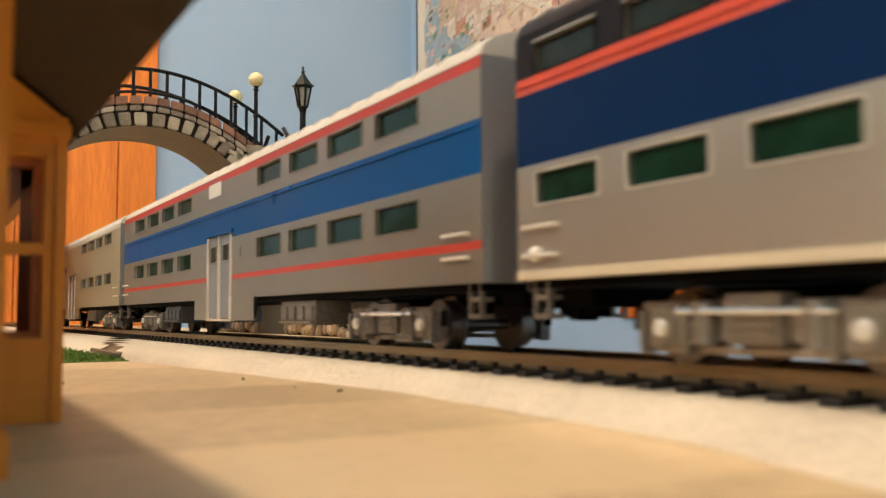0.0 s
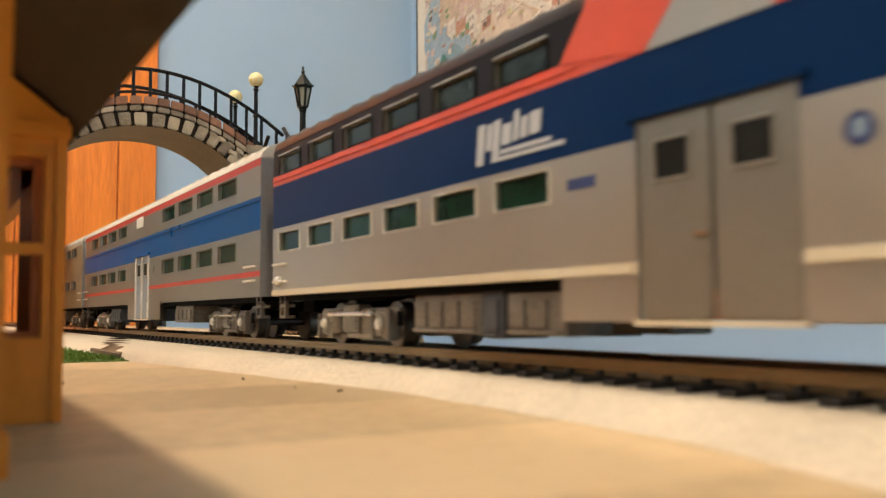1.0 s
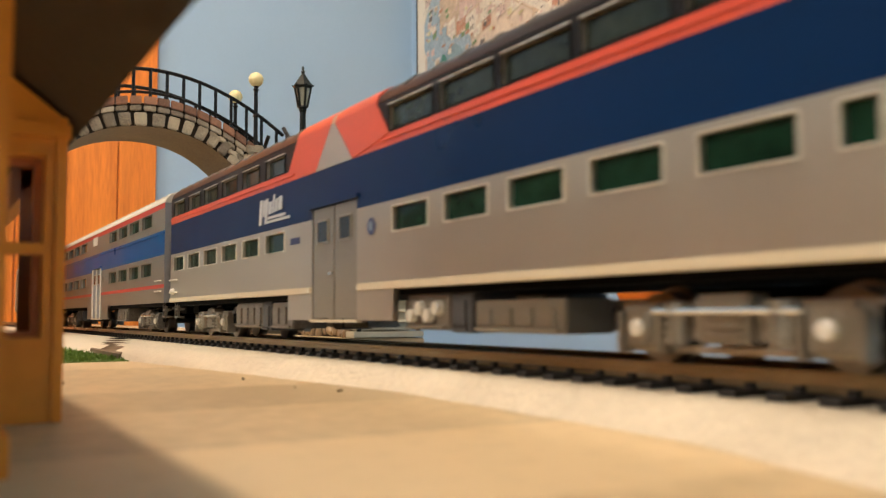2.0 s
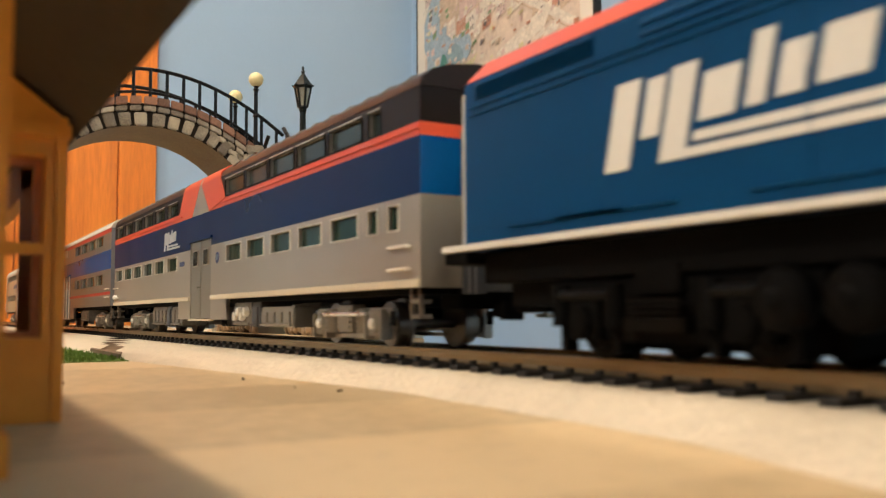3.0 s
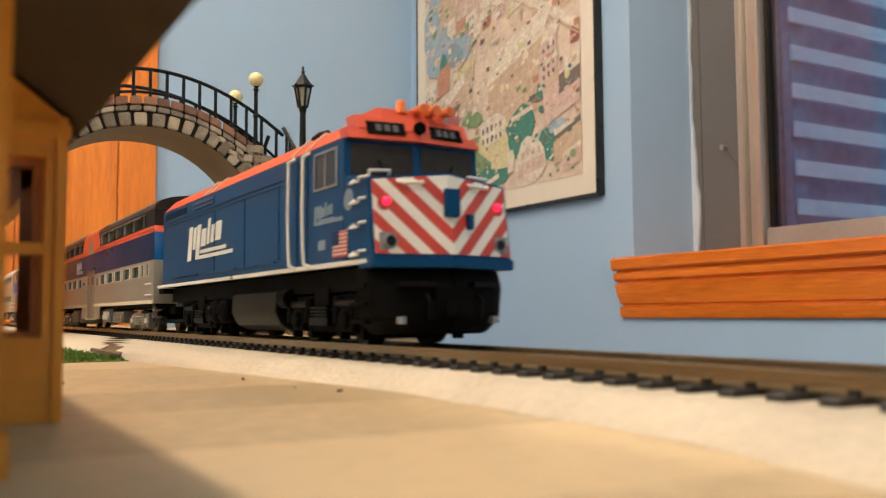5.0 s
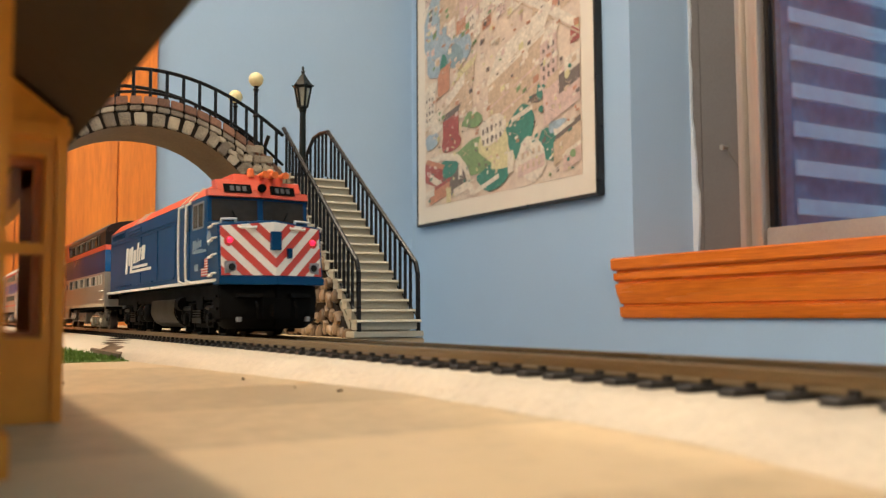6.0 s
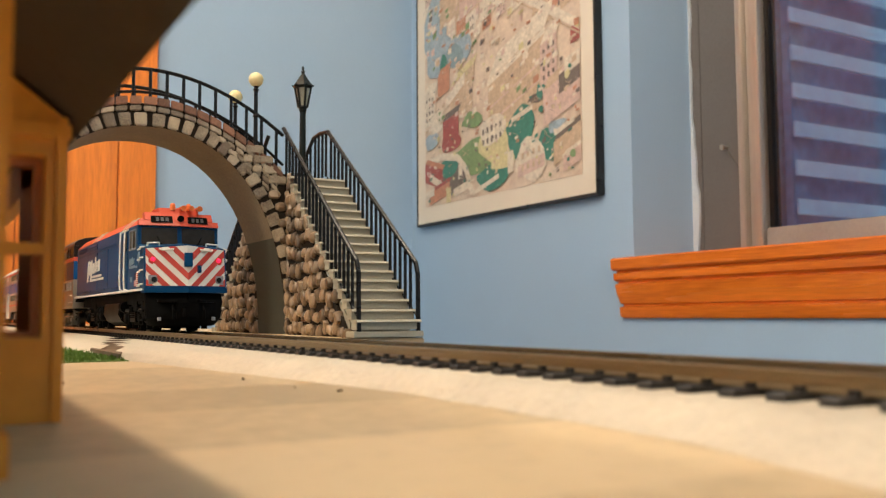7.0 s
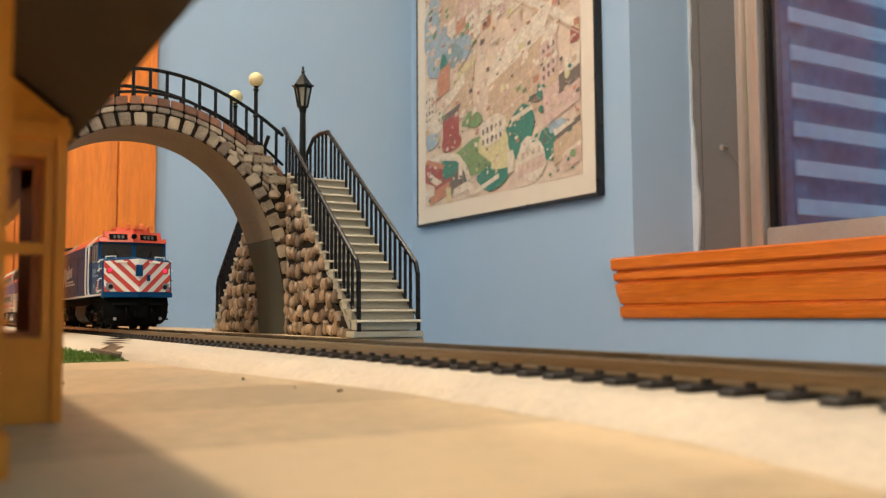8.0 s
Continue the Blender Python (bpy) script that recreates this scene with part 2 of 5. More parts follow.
# north wall with the window opening cut through it
WX0, WX1, WZ0, WZ1 = -1130.0, -330.0, 95.0, 1150.0
def north(bm):
    bx(bm, WALL_X - 100, WX0, WALL_Y, WALL_Y + 240, -900, 1550)
    bx(bm, WX1, 1700, WALL_Y, WALL_Y + 240, -900, 1550)
    bx(bm, WX0, WX1, WALL_Y, WALL_Y + 240, -900, WZ0)
    bx(bm, WX0, WX1, WALL_Y, WALL_Y + 240, WZ1, 1550)
structure(one("wall_north", north, WALLBLUE), "light blue painted wall with a window opening")
structure(box("wall_west", (WALL_X - 100, WALL_X, -1700, WALL_Y, -900, 1550), WALLBLUE), "light blue painted plain wall beside the door")
structure(box("wall_south", (WALL_X - 100, 1700, -1800, -1700, -900, 1550), WALLBLUE), "light blue painted plain wall")
structure(box("wall_east", (1600, 1700, -1700, WALL_Y, -900, 1550), WALLBLUE), "light blue painted plain wall")
structure(box("floor", (WALL_X, 1600, -1700, WALL_Y, -960, -900), FLOORMAT), "brown carpeted floor under the table")
structure(box("ceiling", (WALL_X - 100, 1700, -1800, WALL_Y + 240, 1550, 1610), WHITEPAINT), "white painted ceiling")
structure(box("ground", (-60000, 60000, 1262, 90000, -1600, -1500), EARTH), "dark outdoor ground behind the window")

# unseen rims over the ceiling lamp and the two added fills
for lx, ly, power, size in LAMPS:
    cl = thing("ceiling_light", "white rim over one of the unseen ceiling and fill lamps", "ceiling light", "ceiling lights")
    cl.location = (lx, ly, CEILING)
    def rim(bm):
        for r0, r1, z0, z1 in ((95, 100, -30, 0), (100, 112, -4, 0)):
            cyl(bm, (0, 0, z0), (0, 0, z1), r0, r1, 24)
    one("housing", rim, WHITEPAINT, cl, "white metal rim")

# varnished wooden door on the west wall, in boards
door = thing("closet_door", "varnished orange wooden door of upright boards", "door")
ys = [-460, -373, -285, -197, -110, -22, 65, 152, 239, 337, 413]
for a, b in zip(ys, ys[1:]):
    box("board", (WALL_X + 0.5, WALL_X + 22, a + 1.2, b - 1.2, -895, 1180), DOORWOOD, door, bevel=2.0)
box("back_panel", (WALL_X + 0.2, WALL_X + 12, -458, 411, -895, 1178), ORANGETRIM, door, "dark wood behind the board joints")

# window: frame, aluminium channel, sash, panes
win = new("window_1")
structure(win, "grey framed sliding window in a deep blue reveal")
box("jamb", (-1110, -1022, 1161, 1195, WZ0 + 2, WZ1 - 2), WINGREY, win, "dark grey side frame", 2)
def caulk(bm):
    # smeared by hand: wide and uneven low down, thin higher up
    rnd = random.Random(5)
    zs = [WZ0 + 8 + i * 22.0 for i in range(48)]
    w = [(-2 + 11 * math.exp(-((z - 190) / 95.0) ** 2) + rnd.uniform(-2.2, 2.2)) for z in zs]
    for (z0, w0), (z1, w1) in zip(zip(zs, w), zip(zs[1:], w[1:])):
        prism(bm, [(WX0 + 0.5, z0), (WX0 + 6 + w0, z0), (WX0 + 6 + w1, z1), (WX0 + 0.5, z1)], 1156, 1160.6, "y")
one("caulk", caulk, CAULK, win, "uneven white caulk line")
box("back_frame", (WX0 + 1, -1110, 1161.5, 1195, WZ0 + 2, WZ1 - 2), WINGREY, win)
def channel(bm):
    bx(bm, -1022, -1010, 1151, 1195, WZ0 + 2, WZ1 - 2)
    bx(bm, -1010, -990, 1163, 1195, WZ0 + 2, WZ1 - 2)
    bx(bm, -990, -978, 1153, 1195, WZ0 + 2, WZ1 - 2)
one("track_channel", channel, ALU, win, "ribbed aluminium channel", 1.5)
box("sash_side", (-977.8, -968, 1170, 1189, 143, WZ1 - 2), BLACKBAND, win, "dark rubber sash edge", 1.0)
box("sash_bottom", (-977.8, WX1 - 2, 1161, 1191, 98, 142), SASH, win, "grey sash rail", 2)
box("sash_right", (WX1 - 60, WX1 - 2, 1167, 1189, 142, WZ1 - 2), SASH, win, "", 2)
gl = box("pane", (-968, WX1 - 60, 1175, 1179, 142, WZ1 - 2), PANE, win, "clear glass pane")
gl.visible_shadow = False
def pin(bm):
    cyl(bm, (-1052, 1162, 283), (-1052, 1151, 283), 3, 3, 12)
    cyl(bm, (-1052, 1151, 283), (-1052, 1146, 283), 5, 4.5, 12)
one("latch", pin, SASH, win, "small pale latch pin", 0.6)
one("cord", lambda bm: tube(bm, [(-1050, 1158, 278), (-1036, 1159, 256), (-1024, 1160, 238)], 1.2), WINGREY, win, "thin dark cord")

# moulded wooden window sill and apron
sill = thing("window_sill", "varnished orange wooden moulded window sill", "window sill")
SP = [(1018, 100), (950, 100), (947, 97), (947, 82), (950, 79), (957, 78), (957, 75), (951, 74), (951, 64), (955, 61), (959, 60), (959, 57), (953, 56), (954, 46), (957, 36), (960, 28), (961, 24), (966, 23), (966, 19), (959, 18), (960, 4), (964, 0), (1018, 0)]
def sillmesh(bm):
    # a shallow moulding that leans back to the wall, with a mitred return at its west end
    P = [(min(1018.0, 1000 + (100 - z) * 0.12 + (y - 947 - (100 - z) * 0.14) * 0.72), z) for y, z in SP]
    ends = [[bm.verts.new((x if x > 0 else -1155 - (1012 - y) * 0.92, y, z)) for y, z in P] for x in (-1, 1)]
    for v in ends[1]:
        v.co.x = -270
    n = len(P)
    bm.faces.new(ends[0]), bm.faces.new(ends[1][::-1])
    for i in range(n):
        bm.faces.new((ends[0][i], ends[1][i], ends[1][(i + 1) % n], ends[0][(i + 1) % n]))
one("apron", sillmesh, SILLWOOD, sill, "moulded apron")
box("stool", (WX0 + 3, WX1 - 3, 1018, 1155, 88, 99.6), SILLWOOD, sill, "flat sill board")

# slatted fence outside
fence = thing("slat_fence", "pale blue horizontal slats on a dusky siding outdoors", "fence")
for i in range(15):
    z = 166 + i * 104.5
    box("slat", (-1576 - 0.02 * z, -1568 - 0.02 * z, 2000, 4200, z - 4, z + 38), SLAT, fence, bevel=2)
for y in (2030, 2900, 4100):
    box("post", (-1640, -1610, y, y + 60, -1500, 1750), OUTWALL, fence, "dark post", 2)
box("siding", (-1740, -1660, 1990, 4300, -1500, 1800), OUTWALL, fence, "dusky siding behind")
far = thing("neighbour_wall", "dusky blue-grey rendered wall across the yard", "building")
box("wall", (-9000, 3000, 5200, 5400, -1500, 3200), OUTWALL, far)
box("coping", (-9050, 3050, 5150, 5450, 3200, 3300), SASH, far, "pale coping")

# framed print on the north wall
pic = thing("framed_print", "black framed aerial city print in a cream mat", "picture")
PX0, PX1, PZ0, PZ1 = -1852, -1198, 212, 1190
def pframe(bm):
    for d in ((PX0, PX0 + 4, PZ0, PZ1), (PX1 - 6, PX1, PZ0, PZ1), (PX0 + 4, PX1 - 6, PZ0, PZ0 + 5), (PX0 + 4, PX1 - 6, PZ1 - 4, PZ1)):
        bx(bm, d[0], d[1], WALL_Y - 17, WALL_Y - 1, d[2], d[3])
one("frame", pframe, FRAMEBLACK, pic, "thin black frame", 1.0)
box("mat_board", (PX0 + 4, PX1 - 4, WALL_Y - 15, WALL_Y - 2, PZ0 + 4, PZ1 - 4), MATBOARD, pic, "cream mat")
def print_sheet(bm):
    rnd = random.Random(11)
    x0, x1, z0, z1 = PX0 + 42, PX1 - 42, PZ0 + 42, PZ1 - 42
    bx(bm, x0, x1, WALL_Y - 16, WALL_Y - 15.2, z0, z1, 0)
    count = [0]
    def quad(pts, mi):
        count[0] += 1
        pts = clip(pts, [(1, 0, x1), (-1, 0, -x0), (0, 1, z1), (0, -1, -z0)])
        if len(pts) > 2:
            bm.faces.new([bm.verts.new((x, WALL_Y - 16.1 - count[0] * 0.0012, z)) for x, z in pts]).material_index = mi
    # washes of colour: (across, up, half width, half height, ink), from the lower left corner of the print
    def wash(cx, cz, rx, rz, mi, k=14, rough=0.2):
        ph = rnd.uniform(0, 6)
        quad([(PX0 + cx + rx * (1 + rough * math.sin(3 * a + ph) * rnd.uniform(0.3, 1)) * math.cos(a), PZ0 + cz + rz * (1 + rough * math.sin(2 * a + ph)) * math.sin(a)) for a in (2 * math.pi * j / k for j in range(k))], mi)
    def slab(cx, cz, rx, rz, mi, slant=0.28, roof=0):
        """A building in bird's-eye view: a slanted front, and a paler roof."""
        P = lambda u, v: (PX0 + cx + u, PZ0 + cz + v + u * slant)
        quad([P(-rx, -rz), P(rx, -rz), P(rx, rz), P(-rx, rz)], mi)
        if roof:
            quad([P(-rx, rz), P(rx, rz), P(rx + rz * 0.5, rz + rz * 0.55), P(-rx + rz * 0.5, rz + rz * 0.55)], roof)
    def windows(cx, cz, rx, rz, cols, rows, mi, slant=0.28):
        for c in range(cols):
            for r in range(rows):
                u, v = -rx + 2 * rx * (c + 0.5) / cols, -rz + 2 * rz * (r + 0.5) / rows
                w, h = rx / cols * 0.45, rz / rows * rnd.uniform(0.4, 0.6)
                quad([(PX0 + cx + u + a * w, PZ0 + cz + v + u * slant + b * h) for a, b in ((-1, -1), (1, -1), (1, 1), (-1, 1))], mi)
    # towers and blocks in the upper part, in beige and pink
    for row in range(22, 2, -1):
        for col in range(12):
            if rnd.random() < 0.25:
                continue
            cx, cz, h = 60 + col * 50 + rnd.uniform(-14, 14), 330 + row * 30 + rnd.uniform(-10, 10), rnd.uniform(12, 34)
            slab(cx, cz, rnd.uniform(12, 24), h, rnd.choice((3, 6, 9, 3, 6, 2, 9, 3, 10)), 0.25, rnd.choice((3, 3, 9, 6)))
            if rnd.random() < 0.6:
                windows(cx, cz, 12, h * 0.8, 3, rnd.randint(2, 5), rnd.choice((6, 10, 9)), 0.25)
    wash(95, 440, 55, 85, 5), wash(110, 380, 60, 60, 5), wash(200, 372, 46, 42, 5), wash(175, 365, 40, 26, 11), wash(132, 352, 17, 25, 1)
    slab(150, 480, 36, 34, 6, 0.25, 2), slab(240, 470, 40, 26, 9, 0.25, 3), slab(330, 440, 46, 22, 3, 0.25, 9), wash(350, 455, 30, 12, 1)
    slab(540, 400, 70, 52, 6, 0.26, 3), windows(540, 400, 62, 44, 9, 5, 10, 0.26), slab(600, 300, 14, 16, 7, 0.2, 3)
    # the long pale street
    quad([(PX0 + 250, PZ0 + 520), (PX0 + 640, PZ0 + 285), (PX0 + 640, PZ0 + 305), (PX0 + 262, PZ0 + 536)], 3)
    quad([(PX0 + 250, PZ0 + 512), (PX0 + 640, PZ0 + 277), (PX0 + 640, PZ0 + 281), (PX0 + 250, PZ0 + 517)], 6)
    # the great block in the middle with its rows of windows
    slab(410, 235, 98, 72, 6, 0.3, 3), windows(410, 228, 90, 58, 15, 7, 6, 0.3), slab(410, 300, 100, 6, 3, 0.3), slab(410, 246, 98, 2, 9, 0.3), slab(410, 214, 98, 2, 9, 0.3)
    slab(520, 270, 26, 40, 9, 0.3, 3), windows(520, 268, 22, 34, 3, 4, 10, 0.3)
    # left-hand quarter: facades, rust and olive blocks
    slab(66, 265, 26, 38, 3, 0.05, 3), windows(66, 265, 20, 30, 3, 4, 10, 0.05), slab(130, 312, 26, 24, 2, 0.2, 2), slab(205, 262, 46, 42, 6, 0.3, 8), slab(215, 300, 44, 14, 6, 0.3)
    slab(180, 285, 40, 12, 3, 0.5), slab(160, 205, 34, 26, 7, 0.2, 10), wash(160, 172, 42, 22, 7), slab(245, 205, 22, 10, 3, 0.3), wash(75, 190, 30, 22, 5), slab(100, 225, 26, 18, 3, 0.1, 3)
    # park and lawns with the domed hall and the pale church
    wash(270, 128, 110, 34, 4), wash(425, 150, 50, 48, 1), wash(330, 76, 60, 26, 1), wash(520, 110, 40, 32, 1), wash(200, 120, 50, 18, 4), wash(250, 208, 40, 18, 4)
    wash(330, 150, 56, 46, 8), wash(325, 172, 48, 34, 3), wash(360, 105, 44, 22, 8), windows(325, 165, 40, 22, 5, 2, 10, 0.1), slab(392, 96, 10, 22, 3, 0.1)
    wash(460, 92, 50, 40, 3), slab(460, 78, 44, 12, 9, 0.15), windows(460, 92, 36, 24, 4, 2, 6, 0.1), wash(480, 205, 26, 9, 10), wash(505, 214, 10, 14, 1), wash(490, 214, 9, 16, 1)
    slab(432, 185, 36, 5, 3, 0.2)
    # right-hand quarter in pink and brown
    slab(560, 195, 58, 34, 9, 0.3, 6), slab(585, 225, 34, 18, 10, 0.3, 9), slab(590, 250, 22, 14, 3, 0.2), wash(545, 140, 30, 14, 5), slab(580, 105, 48, 22, 6, 0.35, 10), slab(600, 78, 40, 14, 9, 0.3, 3), slab(565, 136, 30, 5, 3, 0.3)
    # dark yard, curved pale road and red roofs at the lower left
    wash(165, 92, 70, 42, 10), wash(150, 120, 46, 20, 1), slab(205, 66, 34, 9, 3, 0.2), slab(200, 104, 8, 16, 3, 0.1)
    road = [(70, 142), (120, 148), (190, 136), (225, 104), (248, 50)]
    for (a, b), (c, d) in zip(road, road[1:]):
        n = Vector((b - d, c - a)).normalized() * 8
        quad([(PX0 + a - n.x, PZ0 + b - n.y), (PX0 + c - n.x, PZ0 + d - n.y), (PX0 + c + n.x, PZ0 + d + n.y), (PX0 + a + n.x, PZ0 + b + n.y)], 3)
    slab(85, 108, 40, 22, 7, -0.3, 2), slab(100, 92, 34, 9, 3, -0.5), slab(110, 66, 46, 14, 2, 0.2, 7), slab(66, 70, 20, 9, 3, 0.2), slab(150, 54, 10, 20, 8, 0.2), slab(300, 62, 50, 5, 3, 0.25)
    # small roofs, gables and figures scattered between
    for k in range(330):
        cx, cz = rnd.uniform(50, 610), rnd.uniform(215, 620)
        r, sl = rnd.uniform(3, 9), rnd.uniform(0.0, 0.45)
        slab(cx, cz, r, r * rnd.uniform(0.3, 0.9), rnd.choice((3, 3, 6, 9, 6, 3, 10, 8, 2, 4, 3)), sl, rnd.choice((0, 3, 9)))
    for k in range(130):
        slab(rnd.uniform(50, 610), rnd.uniform(55, 215), rnd.uniform(2, 6), rnd.uniform(1.2, 4), rnd.choice((3, 6, 9, 10, 8, 1, 3, 2)), rnd.uniform(-0.3, 0.45))
    # pen strokes
    for k in range(520):
        cx, cz, l = rnd.uniform(x0, x1), rnd.uniform(z0, z1), rnd.uniform(6, 30)
        a = rnd.choice((0.33, 0.33, 1.57, -0.5)) + rnd.uniform(-0.08, 0.08)
        c, d = math.cos(a) * l, math.sin(a) * l
        n = Vector((-d, c)).normalized() * rnd.uniform(0.5, 1.1)
        quad([(cx, cz), (cx + c, cz + d), (cx + c + n.x, cz + d + n.y), (cx + n.x, cz + n.y)], rnd.choice((10, 6, 6, 9)))
    for k in range(12):
        cx, cz, r = rnd.uniform(x0, x1), z0 + abs(rnd.gauss(0, 130)), rnd.uniform(4, 9)
        quad([(cx + r * math.cos(a), cz + r * math.sin(a) * rnd.uniform(0.7, 1.2)) for a in (j * 0.9 for j in range(7))], rnd.choice((4, 1, 4, 8)))
one("print", print_sheet, [PAPER] + INK, pic, "faded many-coloured aerial view of a city")

# ---- the layout table ----
table = thing("layout_table", "plywood model railway table with tan top sheet", "table")
def tableplan(bm, z0, z1, e):
    prism(bm, [(-1890 + e, -420 + e), (900 - e, -420 + e), (900 - e, 131.5 - e), (-514 - e, 131.5 - e), (-514 - e, 284 - e), (-1890 + e, 284 - e)], z0, z1, "z")
one("tabletop", lambda bm: tableplan(bm, -45, -7.6, 0), TABLEWOOD, table, "plywood deck", 1)
rnd = random.Random(4)
for i in range(70):
    x0, x1 = -1889.7 + i * 39.85, -1889.7 + (i + 1) * 39.85
    north_edge = 283.7 if x1 < -514 else 131.2
    box("board_sheet", (x0, x1 - 0.02, -419.7, north_edge, -7.59, -7.1 + rnd.uniform(-0.04, 0.04)), BOARD, table)
for lx, ly in ((-1850, -380), (-1850, 260), (860, -380), (860, 95)):
    box("leg", (lx - 25, lx + 25, ly - 25, ly + 25, -898, -45), TABLEWOOD, table, "", 2)

# foam roadbed with a bevelled, hand-cut edge
GAPX = 360.0
def roadbed(bm, side):
    xs = np.arange(-1880, 560, 8.0)
    foot = np.interp(xs, [-900, -420, -300, -150, -110, -71, -45, 0, 60], [52, 54, 57.5, 75.5, 74.5, 72.5, 65, 60, 58])
    rnd = random.Random(3)
    rows = []
    for x, f in zip(xs, foot):
        f += rnd.uniform(-0.4, 0.4)
        top = min(f + 8.0, 80.0)
        prof = [(f, -7.05), (f + 0.6, -6.6), (top - 0.8, -3.8), (top + 1.5, -3.45), *[(top + 1.5 + (99.5 - top) * k, -3.45) for k in (0.2, 0.4, 0.6, 0.8)], (101, -3.45), (124, -3.45), (131, -7.05)]
        rows.append([bm.verts.new((x, y, z + (rnd.uniform(-0.12, 0.12) if 0 < i < 4 else 0))) for i, (y, z) in enumerate(prof)])
    for a, b in zip(rows, rows[1:]):
        for i in range(len(a) - 1):
            off = a[0].co.x + GAPX + 4.5 * (min(101, (a[i].co.y + a[i + 1].co.y) / 2) - 62)
            if off * side < (14 if i < 8 else 0):
                continue
            bm.faces.new((a[i], b[i], b[i + 1], a[i + 1]))
rb = thing("foam_roadbed", "white textured foam roadbed under the railway track", "roadbed")
for side in (-1, 1):
    one("strip", lambda bm: roadbed(bm, side), FOAM, rb)
# dark brown strip laid along the slanted joint
one("joint_filler", lambda bm: prism(bm, [(-GAPX - 205, 100), (-GAPX - 145, 100), (-GAPX + 52, 57), (-GAPX - 8, 57)], -7.0, -5.2, "z"), DULLBROWN, rb, "dark brown strip in the slanted joint")

turf = bmesh.new()
rnd = random.Random(8)
for k in range(2600):
    x, y = rnd.uniform(-420, -298), rnd.uniform(20, 57)
    h, a = rnd.uniform(0.5, 1.6), rnd.uniform(0, 6.28)
    dx, dy = math.cos(a) * 0.5, math.sin(a) * 0.5
    v = [turf.verts.new(p) for p in ((x - dx, y - dy, -7.1), (x + dx, y + dy, -7.1), (x + dy * 0.8, y + dx * 0.8, -7.1 + h))]
    turf.faces.new(v)
bx(turf, -422, -296, 18, 57.5, -7.1, -6.8)
tagged(part("turf", turf, GRASS, None, "patch of green model turf beside the platform"), category="grass", kind="stuff")

grit = bmesh.new()
for gx, gy, r in ((-194.8, 62.0, 0.42), (-154.8, 67.3, 0.3), (-155.6, 68.2, 0.3), (-167.9, 63.8, 0.2), (-205, 26.6, 0.25)):
    ball(grit, (gx, gy, -7.0), r, 7, 5)
tagged(part("grit", grit, MORTAR, None, "few dark grains of grit on the tan board"), category="grit", kind="stuff")

# ---- railway track ----
CY = 101.7
track = thing("railway_track", "model railway track with black plastic ties", "railway track")
for y in (CY - 8.8, CY + 8.8):
    def rail(bm, y=y):
        prism(bm, [(y - 1.15, -2.5), (y + 1.15, -2.5), (y + 1.15, -2.2), (y + 0.3, -1.9), (y + 0.3, -0.8), (y + 0.55, -0.6), (y + 0.55, -0.08), (y + 0.4, 0), (y - 0.4, 0), (y - 0.55, -0.08), (y - 0.55, -0.6), (y - 0.3, -0.8), (y - 0.3, -1.9), (y - 1.15, -2.2)], -1725, 452, "x")
    one("rail", rail, RAILTOP, track, "nickel silver rail")
tb = bmesh.new()
prism(tb, [(-15, -4.25), (15, -4.25), (15, -2.75), (14.7, -2.5), (-14.7, -2.5), (-15, -2.75)], -1.35, 1.35, "x")
for s in (-1, 1):
    for o in (-1, 1):
        bx(tb, -0.55, 0.55, s * 8.8 + o * 1.75 - 0.5, s * 8.8 + o * 1.75 + 0.5, -2.5, -1.75)
bx(tb, 1.35, 6.0, -9.5, -8.1, -4.2, -2.9)
bx(tb, 1.35, 6.0, 8.1, 9.5, -4.2, -2.9)
tie_mesh = mesh_of("tie", tb, TIE)
for i in range(296):
    o = new("tie", tie_mesh)
    o.location = (-1.719 + i * 0.00735, CY / 1000, 0)
    o.parent = track

# ---- the station beside the platform ----
stn = thing("model_station", "yellow model railway station with dark overhanging roof", "model building")
GZ = -7.1
EX, CYN = -131.0, 16.2
def endwall(bm):
    # end wall facing along the platform, with a tall window opening
    y0, y1, z0, z1 = 3.5, 14.0, 4.2, 28.4
    x0, x1 = EX - 2.2, EX
    bx(bm, x0, x1, y1, CYN, GZ, 34.0)
    bx(bm, x0, x1, y0, y1, GZ, z0)
    bx(bm, x0, x1, y0, y1, z1, 34.0)
    bx(bm, x0, x1, -70, y0, GZ, 34.0)
    prism(bm, [(CYN, 34.0), (-70, 34.0), (-26, 66)], x0, x1, "x")
one("end_wall", endwall, YELLOW, stn)
def trackwall(bm):
    y0, y1 = CYN - 2.2, CYN
    xs = [(-292, -276), (-262, -228), (-166, EX - 2.3)]
    for a, b in xs:
        bx(bm, a, b, y0, y1, GZ, 34)
    bx(bm, -292, EX - 2.3, y0, y1, GZ, 2.5)
    bx(bm, -292, EX - 2.3, y0, y1, 27, 34)
one("platform_wall", trackwall, YELLOW, stn)
box("rear_wall", (-292, EX, -72, -70, GZ, 34), YELLOW, stn)
box("far_wall", (-294, -292, -70, CYN, GZ, 34), YELLOW, stn)
box("inner_floor", (-291, EX - 2.3, -70, CYN - 2.3, GZ, GZ + 1.0), ORANGETRIM, stn, "brown floor inside")
